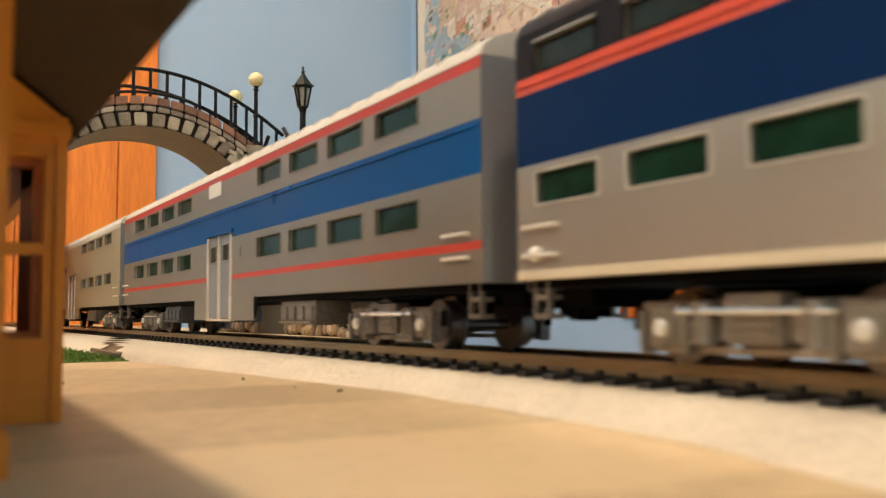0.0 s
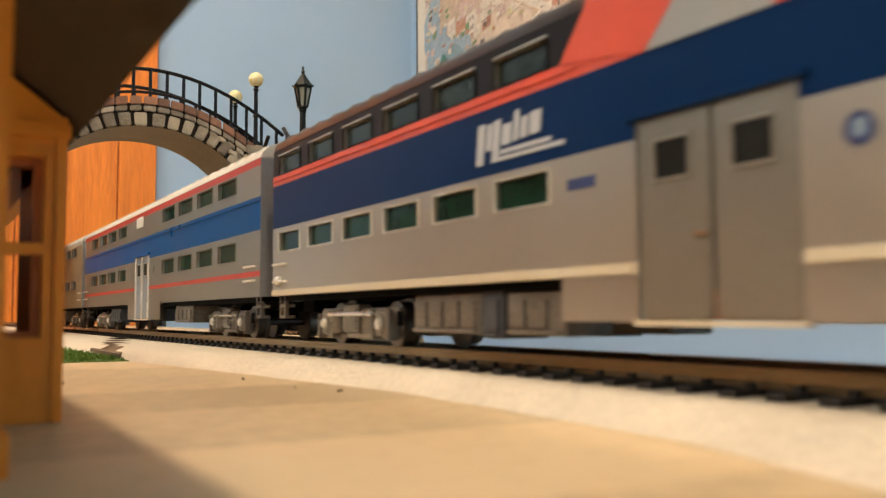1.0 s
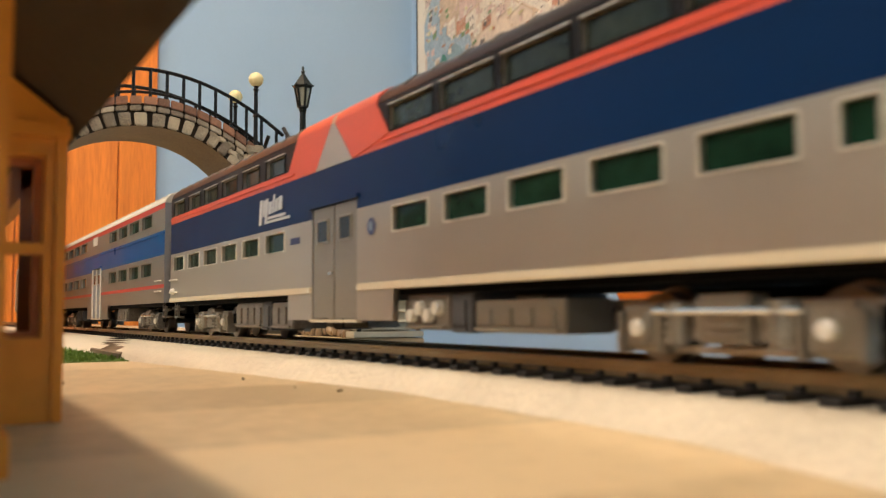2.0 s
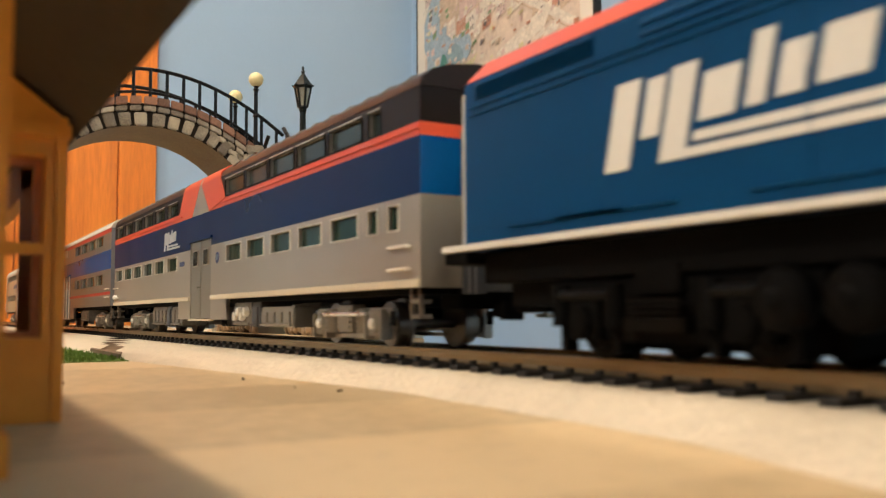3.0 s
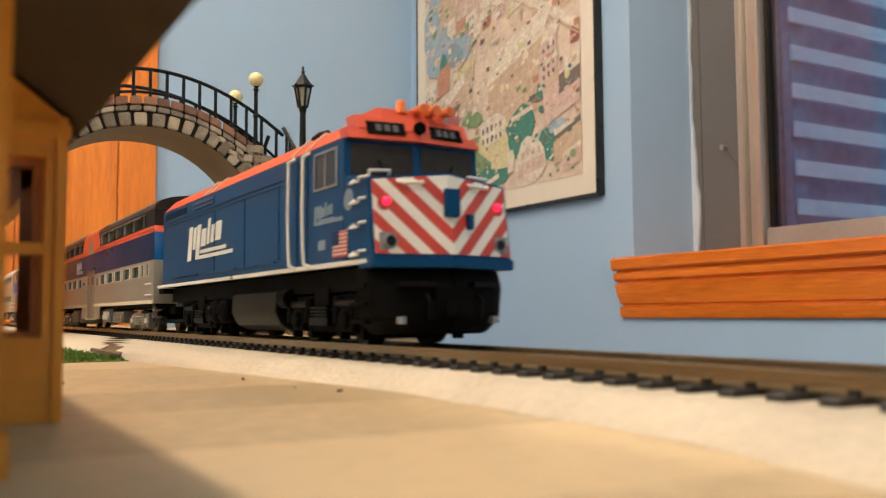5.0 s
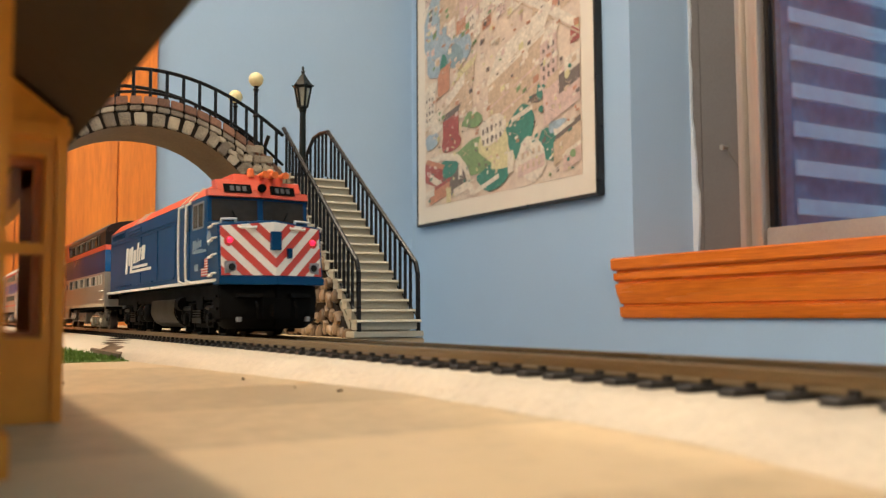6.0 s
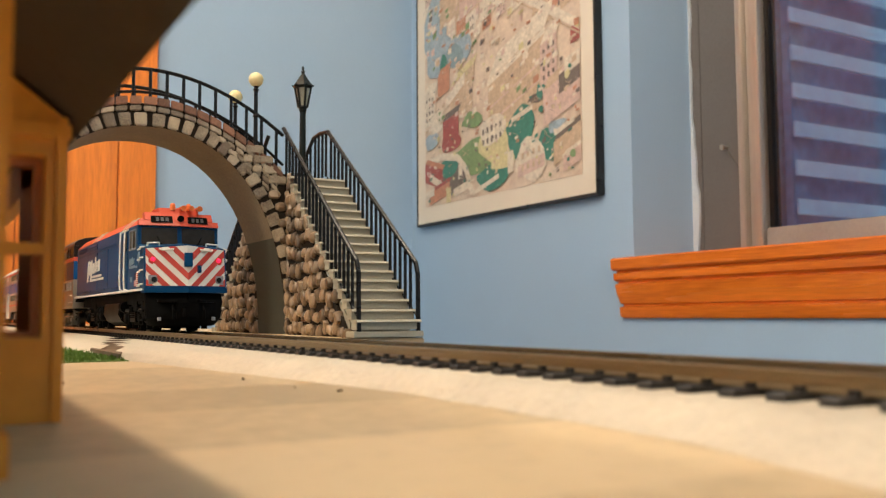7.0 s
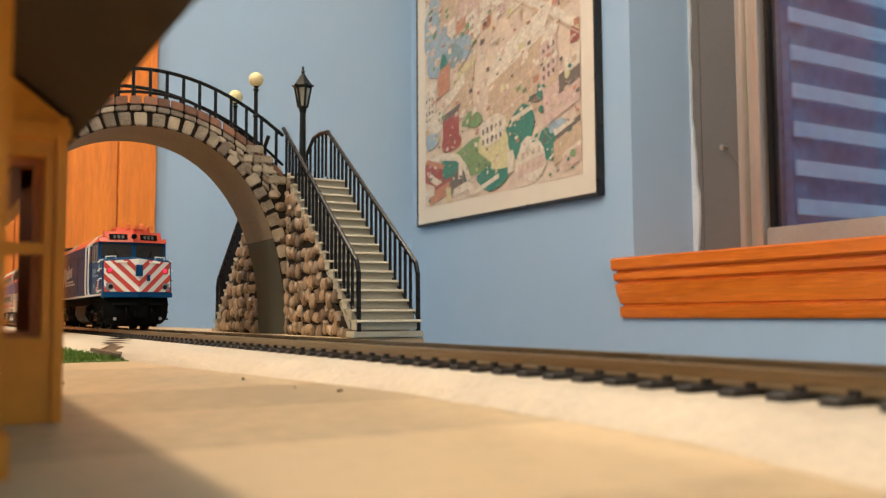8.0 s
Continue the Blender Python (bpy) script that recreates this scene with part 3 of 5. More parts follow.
def wframe(bm):
    bx(bm, EX - 1.6, EX - 0.3, 3.5, 14.0, 15.4, 16.6)
    bx(bm, EX - 3.8, EX - 2.0, 12.9, 14.6, 3.4, 29)
    bx(bm, EX - 3.8, EX - 2.0, 3.0, 12.9, 27.2, 29)
    bx(bm, EX - 3.8, EX - 2.0, 3.0, 12.9, 3.4, 5)
    bx(bm, EX - 8.0, EX - 3.8, 14.1, 14.6, 3.4, 29)
one("window_frame", wframe, ORANGETRIM, stn, "orange brown window frame", 0.15)
def wsash(bm):
    bx(bm, EX - 1.2, EX + 0.3, 3.2, 14.3, 15.2, 16.8)
    bx(bm, EX - 0.1, EX + 0.5, 14.0, 14.8, 3.6, 29)
    bx(bm, EX - 0.1, EX + 0.5, 3.0, 14.8, 28.4, 29.4)
    bx(bm, EX - 0.1, EX + 0.8, 3.0, 14.8, 3.2, 4.2)
one("sash", wsash, YELLOW, stn, "yellow sash bar", 0.15)
def trims(bm):
    bx(bm, EX - 0.1, EX + 0.6, 15.4, CYN + 0.6, GZ, 34)
    bx(bm, EX - 2.2, EX - 0.12, CYN + 0.02, CYN + 0.5, GZ, 33.9)
    bx(bm, -292, EX - 2.2, CYN - 0.05, CYN + 0.9, GZ, GZ + 2.2)
    bx(bm, -292, EX - 2.2, CYN - 0.05, CYN + 0.9, 1.2, 2.4)
    bx(bm, EX - 2.2, EX + 1.0, 3, CYN + 1.0, 31, 33)
one("corner_board", trims, YELLOW, stn, "yellow corner board", 0.15)
slope = (66 - 33.2) / 46.5
def roofm(bm):
    e, zt = 19.3, 33.2
    # front end lengthened beyond the view to block the east fill lamp
    prism(bm, [(e, zt), (-26, zt + slope * (e + 26)), (-72.6, zt), (-72.6, zt + 2.2), (-26, zt + slope * (e + 26) + 2.6), (e, zt + 2.2)], -318, -14, "x")
one("roof", roofm, ROOFDARK, stn, "dark brown gable roof", 0.2)
for yy in (4.1, -56):
    def post(bm, yy=yy):
        z1 = 33.2 + slope * (19.3 - yy) if yy > -26 else 33.2 + slope * (yy + 72.6)
        bx(bm, -92.4, -87.6, yy - 2.4, yy + 2.4, GZ, z1)
        bx(bm, -93.2, -86.8, yy - 3.0, yy + 3.0, GZ, GZ + 4)
    one("porch_post", post, YELLOW, stn, "yellow square porch post", 0.2)

# ---- stone footbridge over the track ----
br = thing("stone_footbridge", "ornamental stone arch footbridge with stairs spanning the track", "bridge")
YC, AX, BZ, ZB = 135.0, 100.6, 146.0, -6.8
XF, XB = -640.0, -703.0
XM = (XF + XB) / 2
BASE = GZ
def deck(y):
    return 155.5 - ((y - YC) / 95.0) ** 2 * 44
def intr(a):
    # a slightly square-shouldered ellipse
    c, q = math.cos(a), math.sin(a)
    return YC + AX * math.copysign(abs(c) ** 0.909, c), ZB + BZ * max(0.0, q) ** 0.909
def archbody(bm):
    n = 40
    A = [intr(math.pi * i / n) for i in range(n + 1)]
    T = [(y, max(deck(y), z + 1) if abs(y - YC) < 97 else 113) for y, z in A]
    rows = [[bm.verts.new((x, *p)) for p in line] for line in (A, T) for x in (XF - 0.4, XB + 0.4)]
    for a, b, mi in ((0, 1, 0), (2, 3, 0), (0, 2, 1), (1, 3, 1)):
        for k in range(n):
            # lower inner faces take a darker grey-green than the rest of the arch
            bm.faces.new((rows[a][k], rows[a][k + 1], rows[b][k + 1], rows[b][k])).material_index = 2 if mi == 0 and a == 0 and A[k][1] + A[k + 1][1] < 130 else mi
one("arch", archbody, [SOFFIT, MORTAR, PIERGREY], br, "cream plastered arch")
def wing(bm, s):
    # abutment, landing and the two stair flights, s: +1 north, -1 south
    y0, y1 = YC + s * 100.2, YC + s * 147
    lo, hi = min(y0, y1), max(y0, y1)
    prism(bm, [(XF, BASE), (XF, 111), (XB, 111), (XB, BASE)], lo + 0.5, hi - 0.3, "y")
    for d in (1, -1):
        e = XF if d > 0 else XB
        prism(bm, [(e, BASE), (e + d * 110, BASE), (e + d * 110, 1.5), (e, 101)], lo + 3.2, hi - 0.3, "y")
for s in (1, -1):
    one("abutment", lambda bm, s=s: wing(bm, s), CONCRETE, br, "grey abutment with stair cores")
NS = 17
step_b = bmesh.new()
bx(step_b, -0.4, 7.0, 0.6, 45.4, -6.5, -1.3)
prism(step_b, [(-0.4, -1.9), (9.1, -1.9), (9.3, -1.5), (8.0, 0), (-0.4, 0)], 0, 46.0, "y")
step_mesh = mesh_of("step", step_b, CONCRETE, 0.15)
for s in (1, -1):
    for d in (1, -1):
        for i in range(NS):
            o = new("step", step_mesh)
            e = XF if d > 0 else XB
            x = e + d * (i * 7.35)
            ylo = YC + 100.4 if s > 0 else YC - 146.8
            z = 110.6 - i * 6.65
            m = pose(x / 1000, ylo / 1000, z / 1000) if d > 0 else pose(x / 1000, (ylo + 46.0) / 1000, z / 1000, 0, 0, 180)
            o.matrix_basis = m
            o.parent = br
for s in (1, -1):
    ylo = YC + 98.5 if s > 0 else YC - 150
    for d in (1, -1):
        e = XF if d > 0 else XB
        a, b = sorted((e + d * 114, e + d * 126.5))
        box("foot_slab", (a, b, ylo, ylo + 49.5, BASE, -3.2), CONCRETE, br, "pale slab at the stair foot", 0.4)

# stones: a few uneven shapes shared by all
rs = random.Random(21)
shapes = []
for k in range(9):
    sb = bmesh.new()
    bmesh.ops.create_icosphere(sb, subdivisions=2, radius=1.0)
    off = Vector((rs.uniform(0, 50), rs.uniform(0, 50), rs.uniform(0, 50)))
    for v in sb.verts:
        c = v.co.copy()
        q = Vector([math.copysign(abs(t) ** 0.72, t) for t in c])
        v.co = q * (1 + 0.28 * noise.noise(c * 1.3 + off))
    shapes.append(mesh_of("stone", sb, STONE))
def stone(x, y, z, w, d, h, turn=0.0):
    o = new("stone", rs.choice(shapes))
    o.matrix_basis = Matrix.Translation((x / 1000, y / 1000, z / 1000)) @ Euler((0, rs.uniform(-0.25, 0.25) + turn, rs.uniform(-0.15, 0.15))).to_matrix().to_4x4() @ Matrix.Diagonal((w, d, h, 1))
    o.parent = br
# the inner faces of both stair flights on the north side, stones in rough courses
yin = YC + 102.2
for d in (1, -1):
    e = XF if d > 0 else XB
    z = BASE + 4.2
    row = 0
    while z < 108:
        span = 112 * (1 - (z - BASE) / 118) + 4
        u = 1.0 + rs.uniform(0, 5.0)
        while u < span:
            w = rs.uniform(5.6, 10.0)
            h = rs.uniform(9.0, 15.0)
            stone(e + d * (u + w * 0.5 - 2), yin + rs.uniform(-0.6, 0.6), z + rs.uniform(-2.6, 2.6), w * 0.46, 3.8, h * 0.41)
            u += w * 1.06
        z += 10.8
        row += 1
for d in (1, -1):
    e = XF if d > 0 else XB
    one("mortar", lambda bm: prism(bm, [(e, BASE), (e + d * 113, BASE), (e, 107)], yin - 0.6, yin + 1.4, "y"), MORTAR, br, "dark mortar behind the stones")
# arch ring: pale voussoirs, a thin course, and a brick coping
def block(name, pts, x0, x1, m, bev=0.5):
    bm = bmesh.new()
    prism(bm, pts, x0, x1, "x")
    part(name, bm, m, br, bevel=bev)
def ringpt(a, r):
    y, z = intr(a)
    n = Vector((math.cos(a) / AX, math.sin(a) / BZ)).normalized()
    return y + n.x * r, z + n.y * r
na = 36
for i in range(na):
    a0, a1 = math.pi * (i + 0.13 + rs.uniform(-0.03, 0.03)) / na, math.pi * (i + 0.87 + rs.uniform(-0.03, 0.03)) / na
    if math.sin(a0) < 0.12 and math.sin(a1) < 0.12:
        continue
    hgt = 10.0 + rs.uniform(-0.7, 0.5)
    block("voussoir", [ringpt(a0, 0.2), ringpt(a1, 0.2), ringpt(a1, hgt), ringpt(a0, hgt)], XF - 1.4, XF + 0.8 + rs.uniform(0, 0.7), PALESTONE, 0.7)
for i in range(21):
    ya, yb = YC - 98 + (i + rs.uniform(0, 0.05)) * 9.35, YC - 98 + (i + 0.88 + rs.uniform(-0.05, 0.04)) * 9.35
    for name, t0, t1, m in (("brick", -1.2, 4.6, BRICK), ("course_stone", -5.6, -1.9, PALESTONE)):
        block(name, [(ya, deck(ya) + t0), (yb, deck(yb) + t0), (yb, deck(yb) + t1), (ya, deck(ya) + t1)], XF - 1.0, XF + (1.6 if t1 > 0 else 1.0) + rs.uniform(0, 0.5), m, 0.5)
for i in range(30):
    ya, yb = YC - 98 + (i + 0.4) * 6.55, YC - 98 + (i + 1.2) * 6.55
    ym = (ya + yb) / 2
    for t0, t1 in ((-10.2, -6.4), (-15.0, -11.0), (-20.0, -15.8)):
        u = (ym - YC) / AX
        top = ZB + BZ * math.sqrt(max(0.0, 1 - u * u)) + 10.5
        if deck(ym) + t0 > top + 1.0 and abs(u) < 0.93:
            block("course_stone", [(ya, deck(ya) + t0), (yb, deck(yb) + t0), (yb, deck(yb) + t1), (ya, deck(ya) + t1)], XF - 1.0, XF + 0.9 + rs.uniform(0, 0.7), PALESTONE, 0.6)
# spandrel and pier-corner stones where the ring leaves room
for s in (1, -1):
    for zc in np.arange(BASE + 5, 112, 6.6):
        if zc < 96 and s < 0:
            continue
        yy = YC + s * 103.0
        stone(XF + 0.2, yy + rs.uniform(-1.2, 1.2), zc, 3.2, 3.2 + rs.uniform(-0.3, 0.6), 3.9)
    for a, b, c, d in ((204, 217, 126.4, 132.6), (209.5, 224.5, 119.2, 125.6), (217, 231, 112, 118.4), (202, 208.6, 119.4, 125.0), (209, 216, 112.4, 118.2), (221, 234.5, 105, 111.2)):
        p, q = sorted((YC + s * (a - YC), YC + s * (b - YC)))
        block("quoin", [(p, c), (q, c + rs.uniform(-0.4, 0.4)), (q, d), (p, d + rs.uniform(-0.4, 0.4))], XF - 1.0, XF + 1.6 + rs.uniform(0, 0.7), PALESTONE, 0.8)
    for yy, zc in ((226, 97), (231, 88), (233, 76), (234, 64)):
        stone(XF + 0.2, YC + s * (yy - YC), zc, 2.2, 4.4, 3.4)
for s in (1, -1):
    one("spandrel", lambda bm: prism(bm, [(YC + s * 70, deck(YC + 70) - 3), (YC + s * 99.5, 112), (YC + s * 100, 20), (YC + s * 92, 66), (YC + s * 82, 92)], XF - 1.3, XF + 0.2, "x"), MORTAR, br, "dark mortar of the spandrel")
# walkway
def walkway(bm):
    n = 24
    ys = [YC - 98 + 196 * i / n for i in range(n + 1)]
    for a, b in zip(ys, ys[1:]):
        prism(bm, [(a, deck(a) - 1), (b, deck(b) - 1), (b, deck(b) + 0.6), (a, deck(a) + 0.6)], XB + 2, XF - 2.4, "x")
one("walkway", walkway, CONCRETE, br)
# railings over the arch
for x in (XF - 4, XB + 4):
    def archrail(bm, x=x):
        ys = np.linspace(YC - 99, YC + 99, 29)
        tube(bm, [(x, y, deck(y) + 25.2 + 0.001 * (y - YC) ** 2) for y in ys], 1.4, 8)
        tube(bm, [(x, y, deck(y) + 8.6 + 0.0004 * (y - YC) ** 2) for y in ys], 1.1, 8)
    one("handrail", archrail, IRON, br, "black iron arched handrail")
    for y in np.arange(YC - 92, YC + 95, 11.6):
        one("baluster", lambda bm, y=y, x=x: (cyl(bm, (x, y, deck(y)), (x, y, deck(y) + 25.2 + 0.001 * (y - YC) ** 2), 1.2, 1.2, 8), ball(bm, (x, y, deck(y) + 8.6), 1.5, 8, 6)), IRON, br)
# railings of the stairs
bal = bmesh.new()
cyl(bal, (0, 0, 0), (0, 0, 36.5), 1.1, 1.1, 8)
bal_mesh = mesh_of("baluster", bal, IRON)
for s in (1, -1):
    for yy in ((103.0, 145.2)):
        y = YC + s * yy
        for d in (1, -1):
            e = XF if d > 0 else XB - (22 if yy > 120 else 0)
            p0, p1 = Vector((e - d * 14, y, 150.5)), Vector((e + d * 121, y, 41))
            if yy > 120:
                p0 = Vector((e - d * 28, y, 155.5))
            def srail(bm, p0=p0, p1=p1, y=y, e=e, d=d, yy=yy):
                top = [p0, p1, Vector((e + d * 123.5, y, 34)), Vector((e + d * 124, y, -4))]
                if yy > 120:
                    top = [Vector((XM - 11, y, 155.8)), Vector((e - d * 27, y, 154.5))] + top[1:]
                tube(bm, top, 1.6, 8)
                tube(bm, [p0 - Vector((0, 0, 38)), p1 - Vector((0, 0, 34))], 0.75, 8)
            one("stair_rail", srail, IRON, br, "black iron stair handrail")
            for k in range(1, 20):
                p = p0.lerp(p1, k / 20.0)
                o = new("baluster", bal_mesh)
                o.location = (p.x / 1000, p.y / 1000, (p.z - 36.5) / 1000)
                o.parent = br
            if yy > 120:
                for k in range(2):
                    o = new("baluster", bal_mesh)
                    o.location = ((e - d * (31 + k * 7.5)) / 1000, y / 1000, 0.1185)
                    o.parent = br

# lamps on the bridge
def globe_lamp(x, y, z0, z1):
    t = thing("globe_street_lamp", "black street lamp with a cream globe on the bridge", "street lamp", "globe lamps on the bridge")
    def post(bm):
        lathe(bm, (x, y, z0), [(3.0, 0), (3.0, 2), (2.2, 3.5), (1.7, 8), (1.5, (z1 - z0) * 0.5), (2.3, (z1 - z0) * 0.52), (1.5, (z1 - z0) * 0.55), (1.4, z1 - z0 - 9), (2.3, z1 - z0 - 7.5), (1.2, z1 - z0 - 6.5), (2.2, z1 - z0 - 4.8)], 12)
    one("post", post, IRON, t)
    one("globe", lambda bm: ball(bm, (x, y, z1), 5.5, 24, 16), GLOBE, t, "cream round globe")
globe_lamp(XF - 4, 212.5, deck(212.5) - 1, 183.2)
globe_lamp(XB + 7, 212.8, deck(212.8) - 1, 181.3)
globe_lamp(XF - 4, 57.5, deck(57.5) - 1, 183.2)
def lantern(x, y, z0):
    t = thing("lantern_street_lamp", "dark green old street lantern on the stair landing", "street lamp")
    def post(bm):
        lathe(bm, (x, y, z0), [(5.0, 0), (5.0, 3), (3.8, 6), (3.2, 18), (3.8, 20), (2.8, 23), (2.4, 60), (3.2, 62), (2.2, 64)], 12)
    one("post", post, LANTERN, t)
    one("cage_roof", lambda bm: lathe(bm, (x, y, z0), [(7.2, 79.5), (8.4, 80.5), (8.8, 81.5), (6.0, 85), (4.0, 88), (2.0, 91), (1.1, 92), (2.0, 93.6), (0.7, 95), (1.2, 96.4), (0.3, 98.5)], 6), LANTERN, t, "pointed tiered roof")
    one("cage_foot", lambda bm: lathe(bm, (x, y, z0), [(2.2, 62), (4.4, 64), (4.2, 65)], 6), LANTERN, t)
    for k in range(6):
        a = k * math.pi / 3
        one("cage_bar", lambda bm: cyl(bm, (x + 3.6 * math.cos(a), y + 3.6 * math.sin(a), z0 + 64), (x + 6.6 * math.cos(a), y + 6.6 * math.sin(a), z0 + 80), 0.9, 0.9, 6), LANTERN, t)
        one("finial", lambda bm: ball(bm, (x + 8.4 * math.cos(a), y + 8.4 * math.sin(a), z0 + 82), 0.8, 8, 6), LANTERN, t)
    one("glass", lambda bm: lathe(bm, (x, y, z0), [(3.1, 64.5), (6.0, 79.6)], 6), LANTERNGLASS, t, "frosted glass panes")
lantern(-681, 264, 111.2)

# ---- the train: lengths from each vehicle's far end, heights from the rail top ----
WHEELS = []
HW = 18.0


def wheelset(parent, x, r, m):
    bm = bmesh.new()
    for s in (-1, 1):
        cyl(bm, (0, s * 7.4, 0), (0, s * 10.2, 0), r, r, 24)
        cyl(bm, (0, s * 6.6, 0), (0, s * 7.4, 0), r + 0.7, r + 0.7, 24)
        cyl(bm, (0, s * 10.2, 0), (0, s * 10.5, 0), r * 0.72, r * 0.68, 24)
        for k in range(6):
            a = k * math.pi / 3
            ball(bm, (r * 0.5 * math.cos(a), s * 10.5, r * 0.5 * math.sin(a)), 0.5, 6, 4)
    cyl(bm, (0, -11.5, 0), (0, 11.5, 0), 1.1, 1.1, 10)
    w = part("wheelset", bm, m, parent, "steel wheels on one axle", at=(x, 0, r))
    WHEELS.append((w, x / 1000, r / 1000))


def sidewall(bm, y, t, zones, holes):
    """A wall in bands of (x0, x1, z0, z1, material), with holes cut through and their reveals."""
    xs = sorted({v for z in zones for v in z[:2]} | {v for h in holes for v in h[:2]})
    zs = sorted({v for z in zones for v in z[2:4]} | {v for h in holes for v in h[2:]})
    yi = y - math.copysign(t, y)
    for a, b in zip(xs, xs[1:]):
        for c, d in zip(zs, zs[1:]):
            mx, mz = (a + b) / 2, (c + d) / 2
            if any(h[0] < mx < h[1] and h[2] < mz < h[3] for h in holes):
                continue
            mi = None
            for z in zones:
                if z[0] < mx < z[1] and z[2] < mz < z[3]:
                    mi = z[4]
            if mi is None:
                continue
            for yy in (y, yi):
                bm.faces.new([bm.verts.new(p) for p in ((a, yy, c), (b, yy, c), (b, yy, d), (a, yy, d))]).material_index = mi
    for a, b, c, d in holes:
        for p, q in (((a, c), (b, c)), ((b, c), (b, d)), ((b, d), (a, d)), ((a, d), (a, c))):
            bm.faces.new([bm.verts.new(v) for v in ((p[0], y, p[1]), (q[0], y, q[1]), (q[0], yi, q[1]), (p[0], yi, p[1]))]).material_index = 0


def car_window(parent, x0, x1, z0, z1, y, glass, rim):
    s = math.copysign(1, y)
    bm = bmesh.new()
    bx(bm, x0 - 0.15, x1 + 0.15, y - s * 0.95, y - s * 1.15, z0 - 0.15, z1 + 0.15)
    w = part("window", bm, glass, parent, "dark green tinted window")
    bm = bmesh.new()
    e = 0.27 if rim is RIM else 0.17
    for d in ((x0 - e, x0, z0 - e, z1 + e), (x1, x1 + e, z0 - e, z1 + e), (x0, x1, z0 - e, z0), (x0, x1, z1, z1 + e)):
        bx(bm, d[0], d[1], y - s * 0.2, y + s * 0.28, d[2], d[3])
    part("window_frame", bm, rim, w, "thin raised window frame", 0.1)
    if rim is BLACKBAND:
        # pale strip puts a highlight along the black frame's top edge
        bm = bmesh.new()
        bx(bm, x0 - 0.1, x1 + 0.1, y - s * 0.1, y + s * 0.4, z1 + 0.16, z1 + 0.36)
        part("drip_edge", bm, RIM, w, "bright thin strip for the frame-top highlight")


def car_truck(parent, xc, m):
    t = one("truck", lambda bm: (bx(bm, xc - 5, xc + 5, -11, 11, 6, 10), bx(bm, xc - 20, xc + 20, -3, 3, 8.6, 10.6)), BLACK, parent, "black truck bolster", 0.2)
    for s in (-1, 1):
        y0 = s * 11.0
        def frame_(bm):
            prism(bm, [(xc - 21, 8.6), (xc + 21, 8.6), (xc + 21, 6.4), (xc + 18, 6.4), (xc + 15, 4.6), (xc + 8, 3.4), (xc - 8, 3.4), (xc - 15, 4.6), (xc - 18, 6.4), (xc - 21, 6.4)], y0, s * 12.6, "y")
            bx(bm, xc - 19, xc + 19, s * 11.4, s * 12.2, 1.6, 2.6)
        one("side_frame", frame_, SILVER if m is SILVER2 else FRAMEDARK, t, "grey equaliser frame", 0.2)
        # chrome bolt heads added to put sparkle on the casting
        for k in range(9):
            one("bolt", lambda bm: ball(bm, (xc - 16 + k * 4.0, s * 12.7, 7.7 - 0.5 * (k % 2)), 0.5, 8, 5), CHROME, t, "bright bolt head for the casting's sparkle")
        for dx in (-15.2, 15.2):
            def journal(bm):
                bx(bm, xc + dx - 3.2, xc + dx + 3.2, y0, s * 14.0, 2.2, 8.2)
                bx(bm, xc + dx - 4.6, xc + dx - 3.4, s * 12, s * 14.6, 1.4, 7.4)
                bx(bm, xc + dx + 3.4, xc + dx + 4.6, s * 12, s * 14.6, 1.4, 7.4)
                cyl(bm, (xc + dx, s * 13.8, 5.0), (xc + dx, s * 14.6, 5.0), 2.6, 2.4, 14)
            one("journal_box", journal, m, t, "", 0.25)
            one("hub_cap", lambda bm: lathe_y(bm, (xc + dx, s * 14.5, 5.0), s, [(1.3, 0), (1.2, 0.6), (0.7, 0.9), (0.3, 1.0)], 12), RIM, t, "bright round hub cap")
            # raised black plates paint the shade of gaps beside each journal
            one("pedestal_gap", lambda bm: (bx(bm, xc + dx - 7.4, xc + dx - 5.2, s * 12.4, s * 12.75, 4.6, 7.8), bx(bm, xc + dx + 5.2, xc + dx + 7.4, s * 12.4, s * 12.75, 4.6, 7.8)), BLACK, t, "black plate as the shade of a casting gap")
        for dx in (-8.6, 8.6):
            one("spring", lambda bm: [cyl(bm, (xc + dx, s * 13.4, 3.0 + k * 1.1), (xc + dx, s * 13.4, 3.7 + k * 1.1), 1.9, 1.9, 12) for k in range(5)] + [cyl(bm, (xc + dx, s * 13.4, 2.8), (xc + dx, s * 13.4, 8.4), 1.5, 1.5, 10)], m, t, "coil spring")
        def pack(bm):
            bx(bm, xc - 4.2, xc + 4.2, y0, s * 14.4, 3.0, 9.4)
            for k in range(4):
                bx(bm, xc - 3.4, xc + 3.4, s * 14.2, s * 15.0, 3.8 + k * 1.25, 4.5 + k * 1.25)
        one("spring_pack", pack, m, t, "", 0.12)
        one("brake_rod", lambda bm: cyl(bm, (xc - 12, s * 14.6, 7.2), (xc + 12, s * 14.6, 7.2), 0.55, 0.55, 8), CHROME, t, "bright brake rod")
    for dx in (-15.2, 15.2):
        wheelset(t, xc + dx, 5.0, STEEL)


